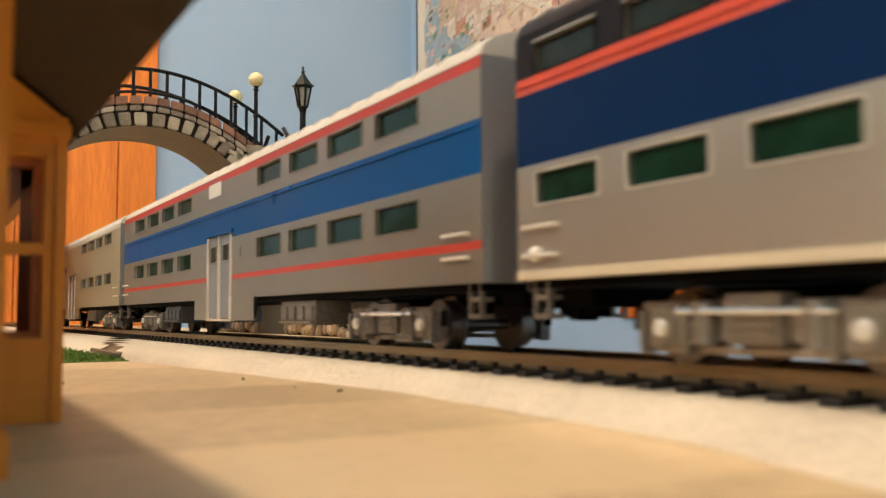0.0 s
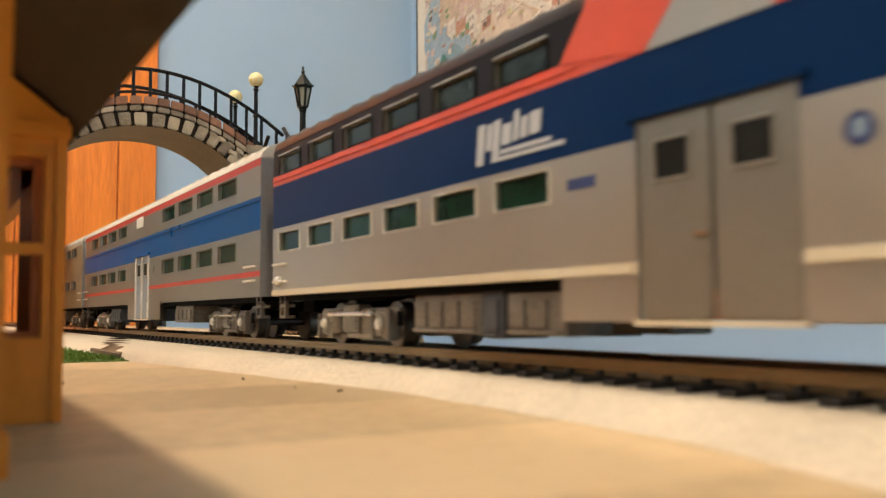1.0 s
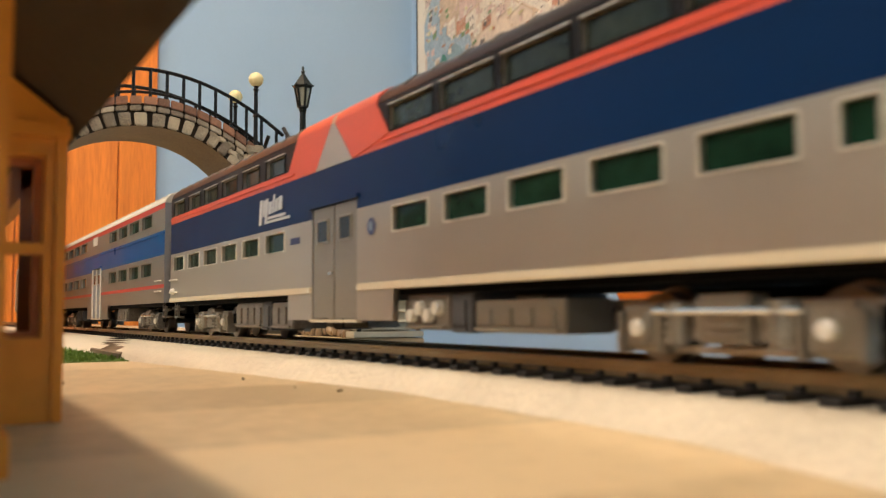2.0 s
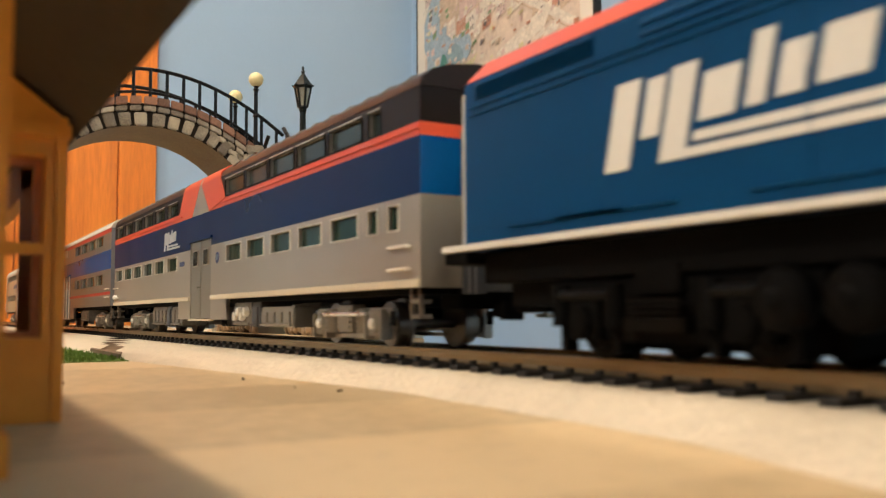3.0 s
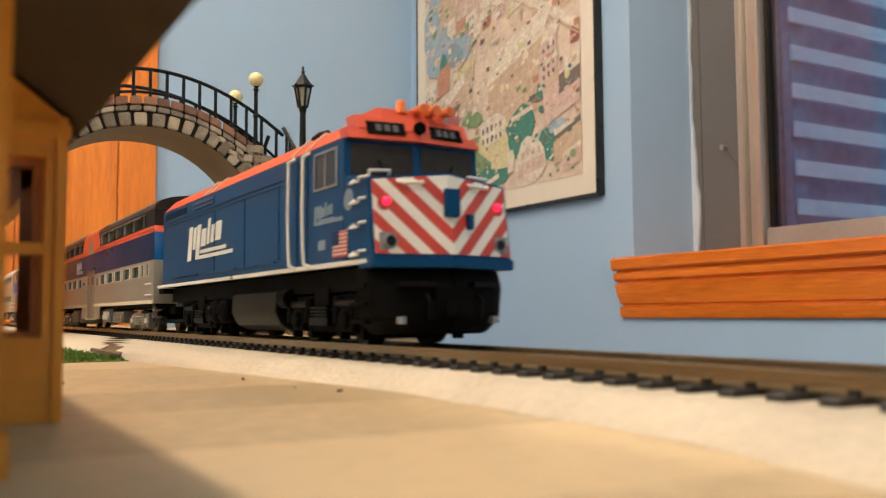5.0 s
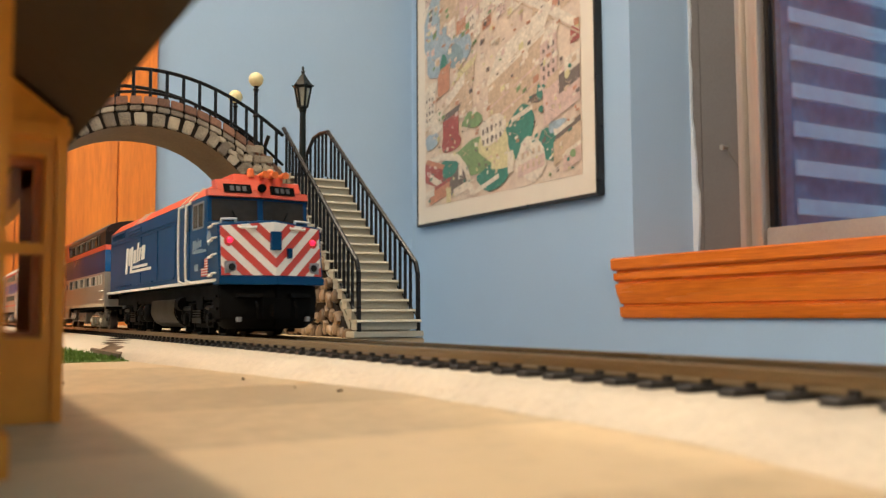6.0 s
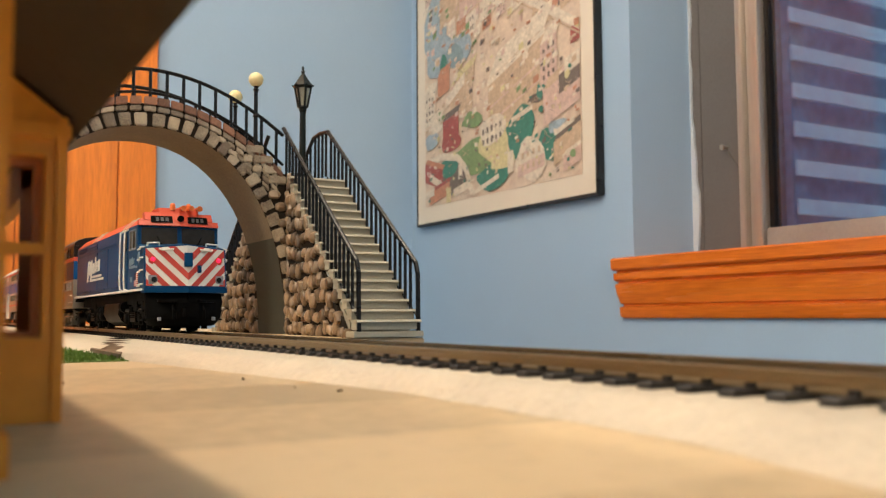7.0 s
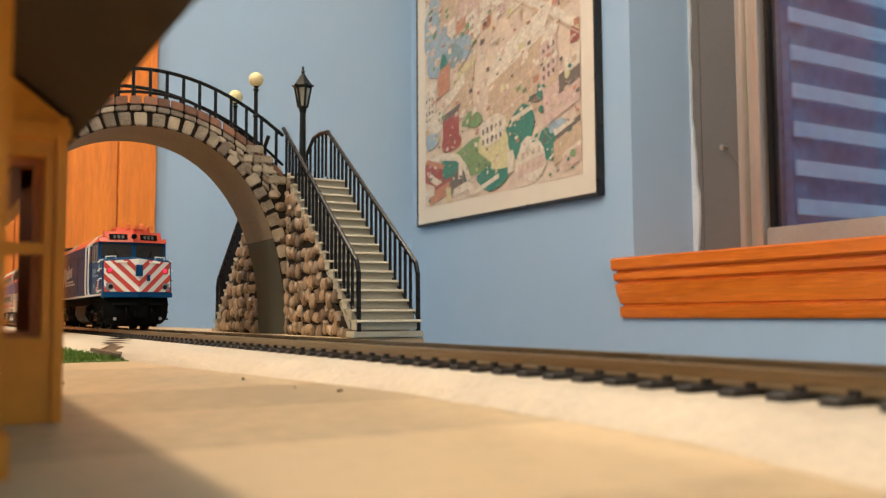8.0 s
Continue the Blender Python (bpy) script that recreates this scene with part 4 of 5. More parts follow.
def coach(name, label, L, kind):
    c = thing(name, label, "railway coach", "coaches of the train")
    mats = [SILVER, CREAM, NAVY, ORANGE_RED, BLACKBAND, BLUE, RED, SILVER2, ROOFWHITE, PLAINTAN]
    mid = L / 2
    d0, d1 = mid - 13.2, mid + 13.2
    k0, k1 = mid - 30, mid + 31
    if kind == "navy":
        wl = [(5.2 + i * 21.2, 20.2 + i * 21.2) for i in range(6)]
        wr = [(189.8 + i * 21.1, 204.6 + i * 21.1) for i in range(5)] + [(294.3, 299.0), (304.2, 308.8)]
        low = [(a, b, 24.2, 29.2) for a, b in wl + wr]
        upp = [(a, b, 44.7, 49.3) for a, b in wl[:6]] + [(a - 1.5, b + 2.2, 44.9, 49.8) for a, b in wr[:5]] + [(295, 300.5, 44.9, 49.8)]
        zones = [(0, L, 13.9, 30.6, 0), (0, L, 12.3, 13.9, 1), (0, L, 30.6, 41.8, 2), (0, L, 41.8, 44.4, 3), (0, L, 44.4, 51.2, 4), (k0, k1, 5.8, 12.3, 0)]
        rim, rimup = RIM, BLACKBAND
    else:
        wr = [(L - 42 - i * 26.1, L - 23 - i * 26.1) for i in range(4)]
        wl = [(L - 212.5 - i * 26.1, L - 193.5 - i * 26.1) for i in range(4)]
        low = [(a, b, 23.8, 29.3) for a, b in wl + wr]
        upp = [(a, b, 44.0, 49.0) for a, b in wl + wr]
        if kind == "blue":
            zones = [(0, L, 12.4, 51.6, 7), (0, L, 18.3, 19.8, 6), (0, L, 31.5, 40.9, 5), (0, L, 49.6, 51.6, 6), (k0, L - 123, 5.6, 12.4, 7)]
        else:
            zones = [(0, L, 12.4, 51.6, 9), (0, L, 49.9, 51.6, 8), (k0, k1, 5.6, 12.4, 9)]
        rim = rimup = SILVER2
    door = (d0, d1, 5.8, 33.2)
    for s in (-1, 1):
        bm = bmesh.new()
        sidewall(bm, s * HW, 1.2, zones, low + upp + [door])
        part("side", bm, mats, c, smooth=False)
        for h in low:
            car_window(c, *h, s * HW, GLASS, rim)
        for h in upp:
            car_window(c, *h, s * HW, UPGLASS if kind == "navy" else GLASS, rimup)
        # doors: two leaves with small windows and a handle
        for a, b in ((d0, mid), (mid, d1)):
            bm = bmesh.new()
            bx(bm, a + 0.25, b - 0.2, s * (HW - 0.9), s * (HW - 0.25), 6.2, 32.9)
            leaf = part("door", bm, SILVER2 if kind == "navy" else ENDGREY, c, "plain silver door leaf", 0.15)
            m = (a + b) / 2
            bm = bmesh.new()
            bx(bm, m - 3.0, m + 3.0, s * (HW - 0.3), s * (HW - 0.02), 24.6, 29.6)
            p = part("door_window", bm, GREYGLASS, leaf, "small dark door window", 0.1)
            bm = bmesh.new()
            for q in ((m - 3.4, m - 3.0, 24.2, 30), (m + 3.0, m + 3.4, 24.2, 30), (m - 3, m + 3, 24.2, 24.6), (m - 3, m + 3, 29.6, 30)):
                bx(bm, q[0], q[1], s * (HW - 0.3), s * (HW + 0.15), q[2], q[3])
            part("window_frame", bm, SILVER, leaf, "", 0.08)
        if kind != "navy":
            for xd in (d0 - 0.2, mid - 0.6, d1 - 1.0):
                one("door_post", lambda bm: bx(bm, xd, xd + 1.2, s * (HW - 0.3), s * (HW + 0.5), 5.9, 32.8), RIM, c, "pale upright door post", 0.1)
        one("door_handle", lambda bm: bx(bm, mid - 2.6, mid - 0.6, s * (HW - 0.3), s * (HW + 0.3), 16.6, 17.1), CHROME, c, "bright door handle")
        one("door_header", lambda bm: prism(bm, [(d0 - 1.5, 33.0), (d1 + 1.5, 33.0), (d1 + 1.5, 33.9), (d0 - 1.5, 33.9)], s * (HW - 0.2), s * (HW + 0.7), "y"), {"navy": NAVY, "blue": BLUE, "plain": SILVER2}[kind], c, "rain strip over the doors")
        one("threshold", lambda bm: bx(bm, d0 - 0.5, d1 + 0.5, s * (HW - 1), s * (HW + 0.5), 5.3, 6.0), CREAM, c)
        for xg in (6.5, L - 8.5):
            for zg in ((16.0, 20.6) if kind == "navy" else (17.0, 21.2)):
                one("grab_iron", lambda bm: tube(bm, [(xg - 4, s * HW, zg), (xg - 4, s * (HW + 0.9), zg), (xg + 4, s * (HW + 0.9), zg), (xg + 4, s * HW, zg)], 0.32, 6), RIM, c, "thin bright grab iron")
        if kind == "navy":
            one("marker_bulb", lambda bm: ball(bm, (5.6, s * (HW + 0.5), 16.3), 1.25, 12, 8), RIM, c, "small white round marker")
            # orange bands slanting to a silver wedge at mid-car
            def slants(bm, sx):
                f = lambda x: mid + sx * x
                y0, y1 = s * (HW + 0.02), s * (HW + 0.22)
                prism(bm, [(f(-29.5), 44.4), (f(-11.0), 41.8), (f(-1.3), 51.2), (f(-23.5), 51.2)], y0, y1, "y")
            for sx in (1, -1):
                one("orange_band", lambda bm: slants(bm, sx), ORANGE_RED, c, "slanting orange band")
            one("silver_wedge", lambda bm: prism(bm, [(mid - 10.8, 41.8), (mid + 10.8, 41.8), (mid + 1.2, 51.2), (mid - 1.2, 51.2)], s * (HW + 0.02), s * (HW + 0.2), "y"), SILVER, c, "silver wedge between orange bands")
            # ridge under the windows of the upper band
            one("belt_rail", lambda bm: (bx(bm, 0.3, mid - 26, s * HW, s * (HW + 0.35), 43.0, 43.5), bx(bm, mid + 26, L - 0.3, s * HW, s * (HW + 0.35), 43.0, 43.5)), ORANGE_RED, c)
            one("sill_rail", lambda bm: (bx(bm, 0.2, d0 - 0.6, s * HW, s * (HW + 0.45), 12.3, 13.8), bx(bm, d1 + 0.6, L - 0.2, s * HW, s * (HW + 0.45), 12.3, 13.8)), CREAM, c, "cream sill strip", 0.12)
            emblem(c, 118.3, 36.2, 5.0, 25.0, s, PALEPRINT)
            one("number_bar", lambda bm: bx(bm, 130.8, 137.2, s * HW, s * (HW + 0.12), 25.3, 27.0), BLUEPRINT, c, "blue number drawn as a bar")
            one("round_emblem", lambda bm: cyl(bm, (179.6, s * HW, 26.0), (179.6, s * (HW + 0.12), 26.0), 1.9, 1.9, 20), BLUEPRINT, c, "blue disc")
            one("emblem_centre", lambda bm: bx(bm, 178.9, 180.4, s * HW, s * (HW + 0.2), 25.2, 27.0), DULLPRINT, c)
        if kind == "blue":
            one("white_plate", lambda bm: bx(bm, L - 171, L - 157, s * HW, s * (HW + 0.15), 45.6, 50.0), WHITE, c, "plain white plate")
            one("belt_line", lambda bm: bx(bm, 0.3, L - 0.3, s * HW, s * (HW + 0.3), 39.6, 40.0), BLUE, c)
            one("vent", lambda bm: bx(bm, d1 + 6, d1 + 9, s * HW, s * (HW + 0.25), 25, 28), SILVER2, c)
        if kind == "plain":
            one("name_bar", lambda bm: (bx(bm, 95, 112, s * HW, s * (HW + 0.15), 36, 39), bx(bm, 116, 132, s * HW, s * (HW + 0.15), 36, 39)), BLUEPRINT, c, "dark lettering drawn as bars")
    # roof
    prof = [(-HW, 51.2), (-17.4, 53.0), (-15.2, 54.8), (-11.0, 56.2), (-5, 57.0), (0, 57.2), (5, 57.0), (11.0, 56.2), (15.2, 54.8), (17.4, 53.0), (HW, 51.2)]
    if kind != "navy":
        prof = [(a, b + 0.4) for a, b in prof]
    one("roof", lambda bm: prism(bm, prof, 0, L, "x"), {"navy": ROOFGREY, "blue": ROOFWHITE, "plain": ROOFWHITE}[kind], c, {"navy": "brown grey glossy roof", "blue": "dusty white roof", "plain": "dusty white roof"}[kind], 0.2)
    for i in range(int(L / 10.5)):
        x = 5.5 + i * 10.5
        if kind == "navy" and abs(x - mid) < 26:
            continue
        one("roof_rib", lambda bm: tube(bm, [(x, a * 1.005, b + 0.15) for a, b in prof[1:-1]], 0.2, 6), STEEL if kind == "navy" else ROOFWHITE, c)
    if kind == "navy":
        for sx in (1, -1):
            one("roof_band", lambda bm: prism(bm, [(a * 1.01, b + 0.25) for a, b in prof] + [(a, b - 0.4) for a, b in prof[::-1]], mid + sx * 1.3, mid + sx * 23.5, "x"), ORANGE_RED, c, "orange band over the roof")
        one("roof_wedge", lambda bm: prism(bm, [(a * 1.01, b + 0.2) for a, b in prof] + [(a, b - 0.4) for a, b in prof[::-1]], mid - 1.2, mid + 1.2, "x"), SILVER, c, "silver strip over the roof")
    # ends with diaphragm
    endm = {"navy": [BLACKBAND, NAVY, BLUE, SILVER, ORANGE_RED], "blue": [ENDGREY] * 5, "plain": [ENDGREY] * 5}[kind]
    for xe, dx in ((0, 1), (L, -1)):
        a, b = sorted((xe, xe + dx * 1.4))
        bands = ((12.3, 30.6, 3), (30.6, 41.8, 2), (41.8, 44.4, 4), (44.4, 51.2, 0)) if kind == "navy" else ((12.4, 51.6, 0),)
        for z0, z1, mi in bands:
            box("end_panel", (a, b, -HW + 0.05, HW - 0.05, z0, z1 - 0.05), endm[mi], c, "flat painted end panel")
        a, b = sorted((xe, xe - dx * 4.6))
        def dia(bm):
            for k in range(4):
                q0, q1 = a + (b - a) * k / 4.0, a + (b - a) * (k + 0.8) / 4.0
                w = 8.6 - (k % 2) * 0.7
                bx(bm, q0, q1, -w, -w + 2.4, 11, 43), bx(bm, q0, q1, w - 2.4, w, 11, 43), bx(bm, q0, q1, -w, w, 41, 43)
            bx(bm, a + 0.2, b - 0.5, -6.2, 6.2, 11.5, 41)
        one("diaphragm", dia, DARKGREY, c, "dark folded diaphragm")
        def coup(bm):
            bx(bm, min(xe, xe - dx * 5.2), max(xe, xe - dx * 5.2), -1.6, 1.6, 6.4, 9.0)
            bx(bm, min(xe - dx * 4, xe - dx * 6), max(xe - dx * 4, xe - dx * 6), -2.6, 2.2, 5.8, 9.6)
            bx(bm, min(xe, xe + dx * 8), max(xe, xe + dx * 8), -9, 9, 8.0, 12.2)
        one("coupler", coup, BLACK, c, "black coupler", 0.2)
        for s in (-1, 1):
            def steps(bm):
                for z in (6.2, 9.2):
                    bx(bm, min(xe + dx * 2.5, xe + dx * 6.5), max(xe + dx * 2.5, xe + dx * 6.5), s * (HW - 4), s * (HW - 1.2), z, z + 0.8)
                for q in (2.5, 5.9):
                    bx(bm, min(xe + dx * q, xe + dx * (q + 0.6)), max(xe + dx * q, xe + dx * (q + 0.6)), s * (HW - 2.2), s * (HW - 1.2), 6.2, 12.4)
            one("end_steps", steps, GREYPLASTIC, c, "small end steps")
    # floor, trucks, underfloor equipment
    one("floor", lambda bm: bx(bm, 1.4, L - 1.4, -HW + 1.3, HW - 1.3, 11.0, 12.6), BLACK, c, "black underfloor")
    # dark sheet added down the coach's middle, behind the panes
    one("inner_partition", lambda bm: bx(bm, 2, L - 2, -0.6, 0.6, 12.6, 50), GREYGLASS, c, "dark lengthwise sheet added inside")
    for xc in (44, L - 44):
        car_truck(c, xc, SILVER2 if kind == "navy" else GREYPLASTIC)
    eq = [(78, 103, 3.4, 10.8, GREYPLASTIC), (103.2, 110, 2.8, 11, DARKGREY), (111, 127, 3.4, 10.6, GREYPLASTIC), (192, 209, 4.0, 11, GREYPLASTIC), (209.5, 217, 3.6, 11, DARKGREY), (218, 244, 3.8, 9.4, SILVER2)] if kind == "navy" else [(76, 100, 4.5, 10.8, DARKGREY), (210, 235, 4.6, 10.8, GREYPLASTIC)]
    for a, b, z0, z1, m in eq:
        for s in (-1, 1):
            eb = one("equipment_box", lambda bm: bx(bm, a, b, s * 6, s * (HW - 2.2), z0, z1), m, c, "underfloor equipment box", 0.3)
            for k in range(int((b - a) / 6)):
                one("hatch", lambda bm: bx(bm, a + 1 + k * 6, a + 5.6 + k * 6, s * (HW - 2.4), s * (HW - 1.7), z0 + 1.2, z1 - 1.4), m, eb, "", 0.15)
            one("pipe", lambda bm: cyl(bm, (a + 1, s * (HW - 1.6), z0 + 0.6), (b - 1, s * (HW - 1.6), z0 + 0.6), 0.35, 0.35, 6), m, eb)
    if kind == "navy":
        for s in (-1, 1):
            for k in range(4):
                one("valve", lambda bm: cyl(bm, (195.5 + k * 3.4, s * (HW - 2.0), 6.8 + (k % 2) * 1.4), (195.5 + k * 3.4, s * (HW - 0.6), 6.8 + (k % 2) * 1.4), 1.5, 1.3, 10), RIM, c, "pale round valve")
    # the upper deck stands a little taller than the lower one
    for ob in list(c.children) + [k for p in c.children for k in p.children]:
        for v in ob.data.vertices:
            if v.co.z > 0.031:
                v.co.z = 0.031 + (v.co.z - 0.031) * 1.04
    return c


def emblem(parent, xc, zc, h, w, s, m):
    """A brand mark as plain slanting blocks over two bars, in the thing's colours."""
    x0 = xc - w / 2
    lean = 0.25
    def blk(bm, a, b, z0, z1):
        P = lambda u, z: (x0 + u * w + (z - zc) * lean * h / 8.0 * 0.9, z)
        prism(bm, [P(a, z0), P(b, z0), P(b, z1), P(a, z1)], s * (HW + 0.02), s * (HW + 0.2), "y")
    z = lambda f: zc + (f - 0.5) * h * 1.5
    for a, b, lo, hi in ((0.00, 0.10, 0.02, 0.92), (0.13, 0.20, 0.30, 0.88), (0.22, 0.31, 0.02, 0.92), (0.34, 0.46, 0.34, 0.78), (0.49, 0.55, 0.36, 1.0), (0.58, 0.66, 0.38, 0.82), (0.69, 0.82, 0.40, 0.86)):
        one("logo_block", lambda bm: blk(bm, a * 0.9, b * 0.9, z(lo), z(hi)), m, parent)
    one("logo_bar", lambda bm: blk(bm, 0.30, 0.86, z(0.16), z(0.25)), m, parent)
    one("logo_bar", lambda bm: blk(bm, 0.28, 1.0, z(0.02), z(0.11)), m, parent)


def locomotive():
    L = 192.0
    lo = thing("locomotive", "blue diesel locomotive with orange roof and striped nose", "locomotive")
    body = bmesh.new()
    prism(body, [(-HW, 19.2), (HW, 19.2), (HW, 48), (17.6, 48.4), (-17.6, 48.4), (-HW, 48)], -L, -14.2, "x")
    part("hood", body, LOCO_BLUE, lo, "blue ribbed hood", 0.25)
    # raised long lines along the hood
    for s in (-1, 1):
        one("hood_seam", lambda bm: (bx(bm, -L + 2, -50, s * HW, s * (HW + 0.35), 43.2, 43.7), bx(bm, -L + 2, -50, s * HW, s * (HW + 0.3), 41.9, 42.2)), LOCO_BLUE, lo)
        one("hood_latch", lambda bm: [bx(bm, a, b, s * HW, s * (HW + 0.45), 21.2, 21.7) for a, b in ((-178, -140), (-128, -96), (-92, -60), (-165, -150))], LOCO_BLUE, lo, "low ridge on the hood")
        for a, b, z0, z1, n in ((-188, -156, 44.6, 47.4, 5), (-146, -120, 44.4, 47.4, 2)):
            for k in range(n):
                zz = z0 + (z1 - z0) * k / n
                one("louver", lambda bm: prism(bm, [(s * HW, zz), (s * (HW + 0.4), zz + 0.1), (s * HW, zz + (z1 - z0) / n * 0.8)], a, b, "x"), LOCO_BLUE, lo)
        for x in (-120, -88, -58):
            one("panel_rib", lambda bm: bx(bm, x, x + 0.5, s * HW, s * (HW + 0.2), 21.8, 41.9), LOCO_BLUE, lo)
        for a, b in ((-200, -100.5), (-98.0, -1.5)):
            one("sill_stripe", lambda bm: bx(bm, a, b, s * (HW - 1), s * (HW + 0.35), 18.2, 19.3), WHITE, lo, "white sill stripe", 0.12)
        emblem(lo, -124.9, 33.1, 8.9, 54.6, s, WHITE)
        emblem(lo, -24.4, 31.4, 3.4, 15.0, s, DULLPRINT)
        one("small_print", lambda bm: bx(bm, -31.4, -14.8, s * HW, s * (HW + 0.1), 28.8, 29.8), DULLPRINT, lo, "pale line of small print as a bar")
        one("number_bar", lambda bm: bx(bm, -29.5, -25.0, s * HW, s * (HW + 0.1), 22.6, 25.0), DULLPRINT, lo, "pale number drawn as a bar")
        one("round_emblem", lambda bm: cyl(bm, (-11.6, s * HW, 33.2), (-11.6, s * (HW + 0.12), 33.2), 2.5, 2.5, 24), DULLPRINT, lo, "pale round emblem")
        fl = one("flag", lambda bm: bx(bm, -20.6, -12.2, s * HW, s * (HW + 0.1), 20.4, 26.4), WHITE, lo, "small striped flag")
        for k in range(7):
            one("flag_stripe", lambda bm: bx(bm, -20.6, -12.2, s * HW, s * (HW + 0.2), 20.4 + k * 0.9, 20.85 + k * 0.9), RED, fl, "red stripe")
        one("flag_canton", lambda bm: bx(bm, -20.6, -16.8, s * HW, s * (HW + 0.28), 23.2, 26.4), NAVY, fl, "dark blue canton")
        # cab side window, door window, rails
        cw = one("cab_window", lambda bm: bx(bm, -31.5, -18.6, s * (HW - 0.2), s * (HW + 0.12), 37.8, 46.0), CABGLASS, lo, "brown tinted sliding cab window", 0.15)
        def cwf(bm):
            for q in ((-32.2, -31.5, 37.2, 46.6), (-18.6, -17.9, 37.2, 46.6), (-31.5, -18.6, 37.2, 37.8), (-31.5, -18.6, 46.0, 46.6), (-25.4, -24.7, 37.8, 46.0)):
                bx(bm, q[0], q[1], s * (HW - 0.2), s * (HW + 0.35), q[2], q[3])
        one("window_frame", cwf, ENDGREY, cw, "pale grey window frame", 0.08)
        one("door_window", lambda bm: bx(bm, -42.6, -38.8, s * (HW - 0.2), s * (HW + 0.1), 37.6, 45.6), GREYGLASS, lo, "narrow dark door window", 0.1)
        one("cab_door", lambda bm: (bx(bm, -44.2, -43.7, s * HW, s * (HW + 0.25), 19.4, 47), bx(bm, -37.4, -36.9, s * HW, s * (HW + 0.25), 19.4, 47)), LOCO_BLUE, lo)
        for x in (-46.2, -36.0):
            one("handrail", lambda bm: tube(bm, [(x + 1, s * HW, 47.6), (x - 0.2, s * (HW + 1.6), 46.6), (x, s * (HW + 1.8), 33), (x + 0.5, s * (HW + 1.8), 24), (x + 0.8, s * (HW + 1.6), 19.6), (x + 2.4, s * HW, 18.6)], 0.44, 8), WHITE, lo, "white vertical handrail")
        for z in (20.0, 26.2, 31.6, 36.2):
            one("grab_iron", lambda bm: tube(bm, [(-8.6, s * (HW - 0.2), z + 1.1), (-8.4, s * (HW + 1.2), z + 0.1), (-4.2, s * (HW + 1.2), z + 0.1), (-3.6, s * (HW + 1.2), z + 0.9), (-2.6, s * (HW - 0.6), z + 1.2)], 0.34, 8), WHITE, lo, "white grab iron")
    # roof
    one("roof", lambda bm: prism(bm, [(-HW - 0.1, 48.0), (-13.2, 53.0), (-8, 53.8), (8, 53.8), (13.2, 53.0), (HW + 0.1, 48.0)], -L, -16.5, "x"), ORANGE_RED, lo, "orange red roof", 0.3)
    for x in (-133, -122, -48, -37):
        one("roof_line", lambda bm: [tube(bm, [(x, s * 18.3, 48.2), (x, s * 13.3, 53.25), (x, 0, 54.0)], 0.28, 6) for s in (-1, 1)], CREAM, lo, "pale roof seam")
    for x in (-172, -152, -100, -78):
        one("roof_fan", lambda bm: (cyl(bm, (x, 0, 53.6), (x, 0, 55.2), 8, 7.6, 24), cyl(bm, (x, 0, 55.2), (x, 0, 55.6), 2, 1.6, 12)), ORANGE_RED, lo, "round roof fan")
    one("cab_hatch", lambda bm: prism(bm, [(-32, 53.6), (-29.5, 56.6), (-15.5, 56.4), (-13.5, 53.0)], -9, 9, "y"), ORANGE_RED, lo, "raised cab roof hatch", 0.4)
    def beacons(bm):
        for y in (-2.6, 4.6):
            cyl(bm, (-15.5, y, 55.4), (-15.5, y, 57.6), 1.5, 1.2, 12)
            ball(bm, (-15.5, y, 57.6), 1.25, 12, 8)
        for y, a in ((1.2, 0.2), (4.8, 0.1), (8.4, 0.4)):
            cyl(bm, (-20, y, 56.6), (-11.0, y + a, 56.2), 0.5, 1.3, 10)
        bx(bm, -20.6, -19.4, 0.2, 9.4, 55.6, 57)
    one("roof_horn", beacons, HORNORANGE, lo, "orange horns and beacons")
    # cab front: two facets meeting at the middle
    def xf(y, base, lead):
        return base + lead * (1 - abs(y) / 17.8)
    def slab(bm, y0, y1, z0, z1, b0, b1, lead, th=1.0, proud=0.0):
        """A facet between heights z0 and z1 whose foot and top lie at b0 and b1."""
        F = [(xf(y, b, lead) + proud, y, z) for y, z, b in ((y0, z0, b0), (y1, z0, b0), (y1, z1, b1), (y0, z1, b1))]
        v = [bm.verts.new(p) for p in F] + [bm.verts.new((p[0] - th, p[1], p[2])) for p in F]
        for q in ((0, 1, 2, 3), (7, 6, 5, 4), (0, 4, 5, 1), (1, 5, 6, 2), (2, 6, 7, 3), (3, 7, 4, 0)):
            bm.faces.new([v[i] for i in q])
    one("cab_front", lambda bm: (slab(bm, -17.9, 0, 38.4, 48, -13.6, -14.6, 1.8, 2), slab(bm, 0, 17.9, 38.4, 48, -13.6, -14.6, 1.8, 2)), LOCO_BLUE, lo, "blue windshield surround")
    for s in (-1, 1):
        one("windshield", lambda bm: slab(bm, s * 1.0, s * 16.6, 39.4, 47.0, -13.7, -14.5, 1.8, 0.6, 0.15), CABGLASS, lo, "brown tinted windshield pane", 0.1)
        one("wiper", lambda bm: tube(bm, [(-11.9, s * 8, 39.2), (-12.4, s * 10, 43.0)], 0.2, 6), BLACK, lo)
        one("forehead", lambda bm: slab(bm, 0, s * 17.9, 47.8, 50.4, -12.6, -13.6, 2.2, 4), ORANGE_RED, lo, "orange red brow", 0.2)
        one("forehead_top", lambda bm: slab(bm, 0, s * 15.2, 50.3, 54.0, -13.4, -15.6, 2.2, 5), ORANGE_RED, lo, "orange red brow", 0.2)
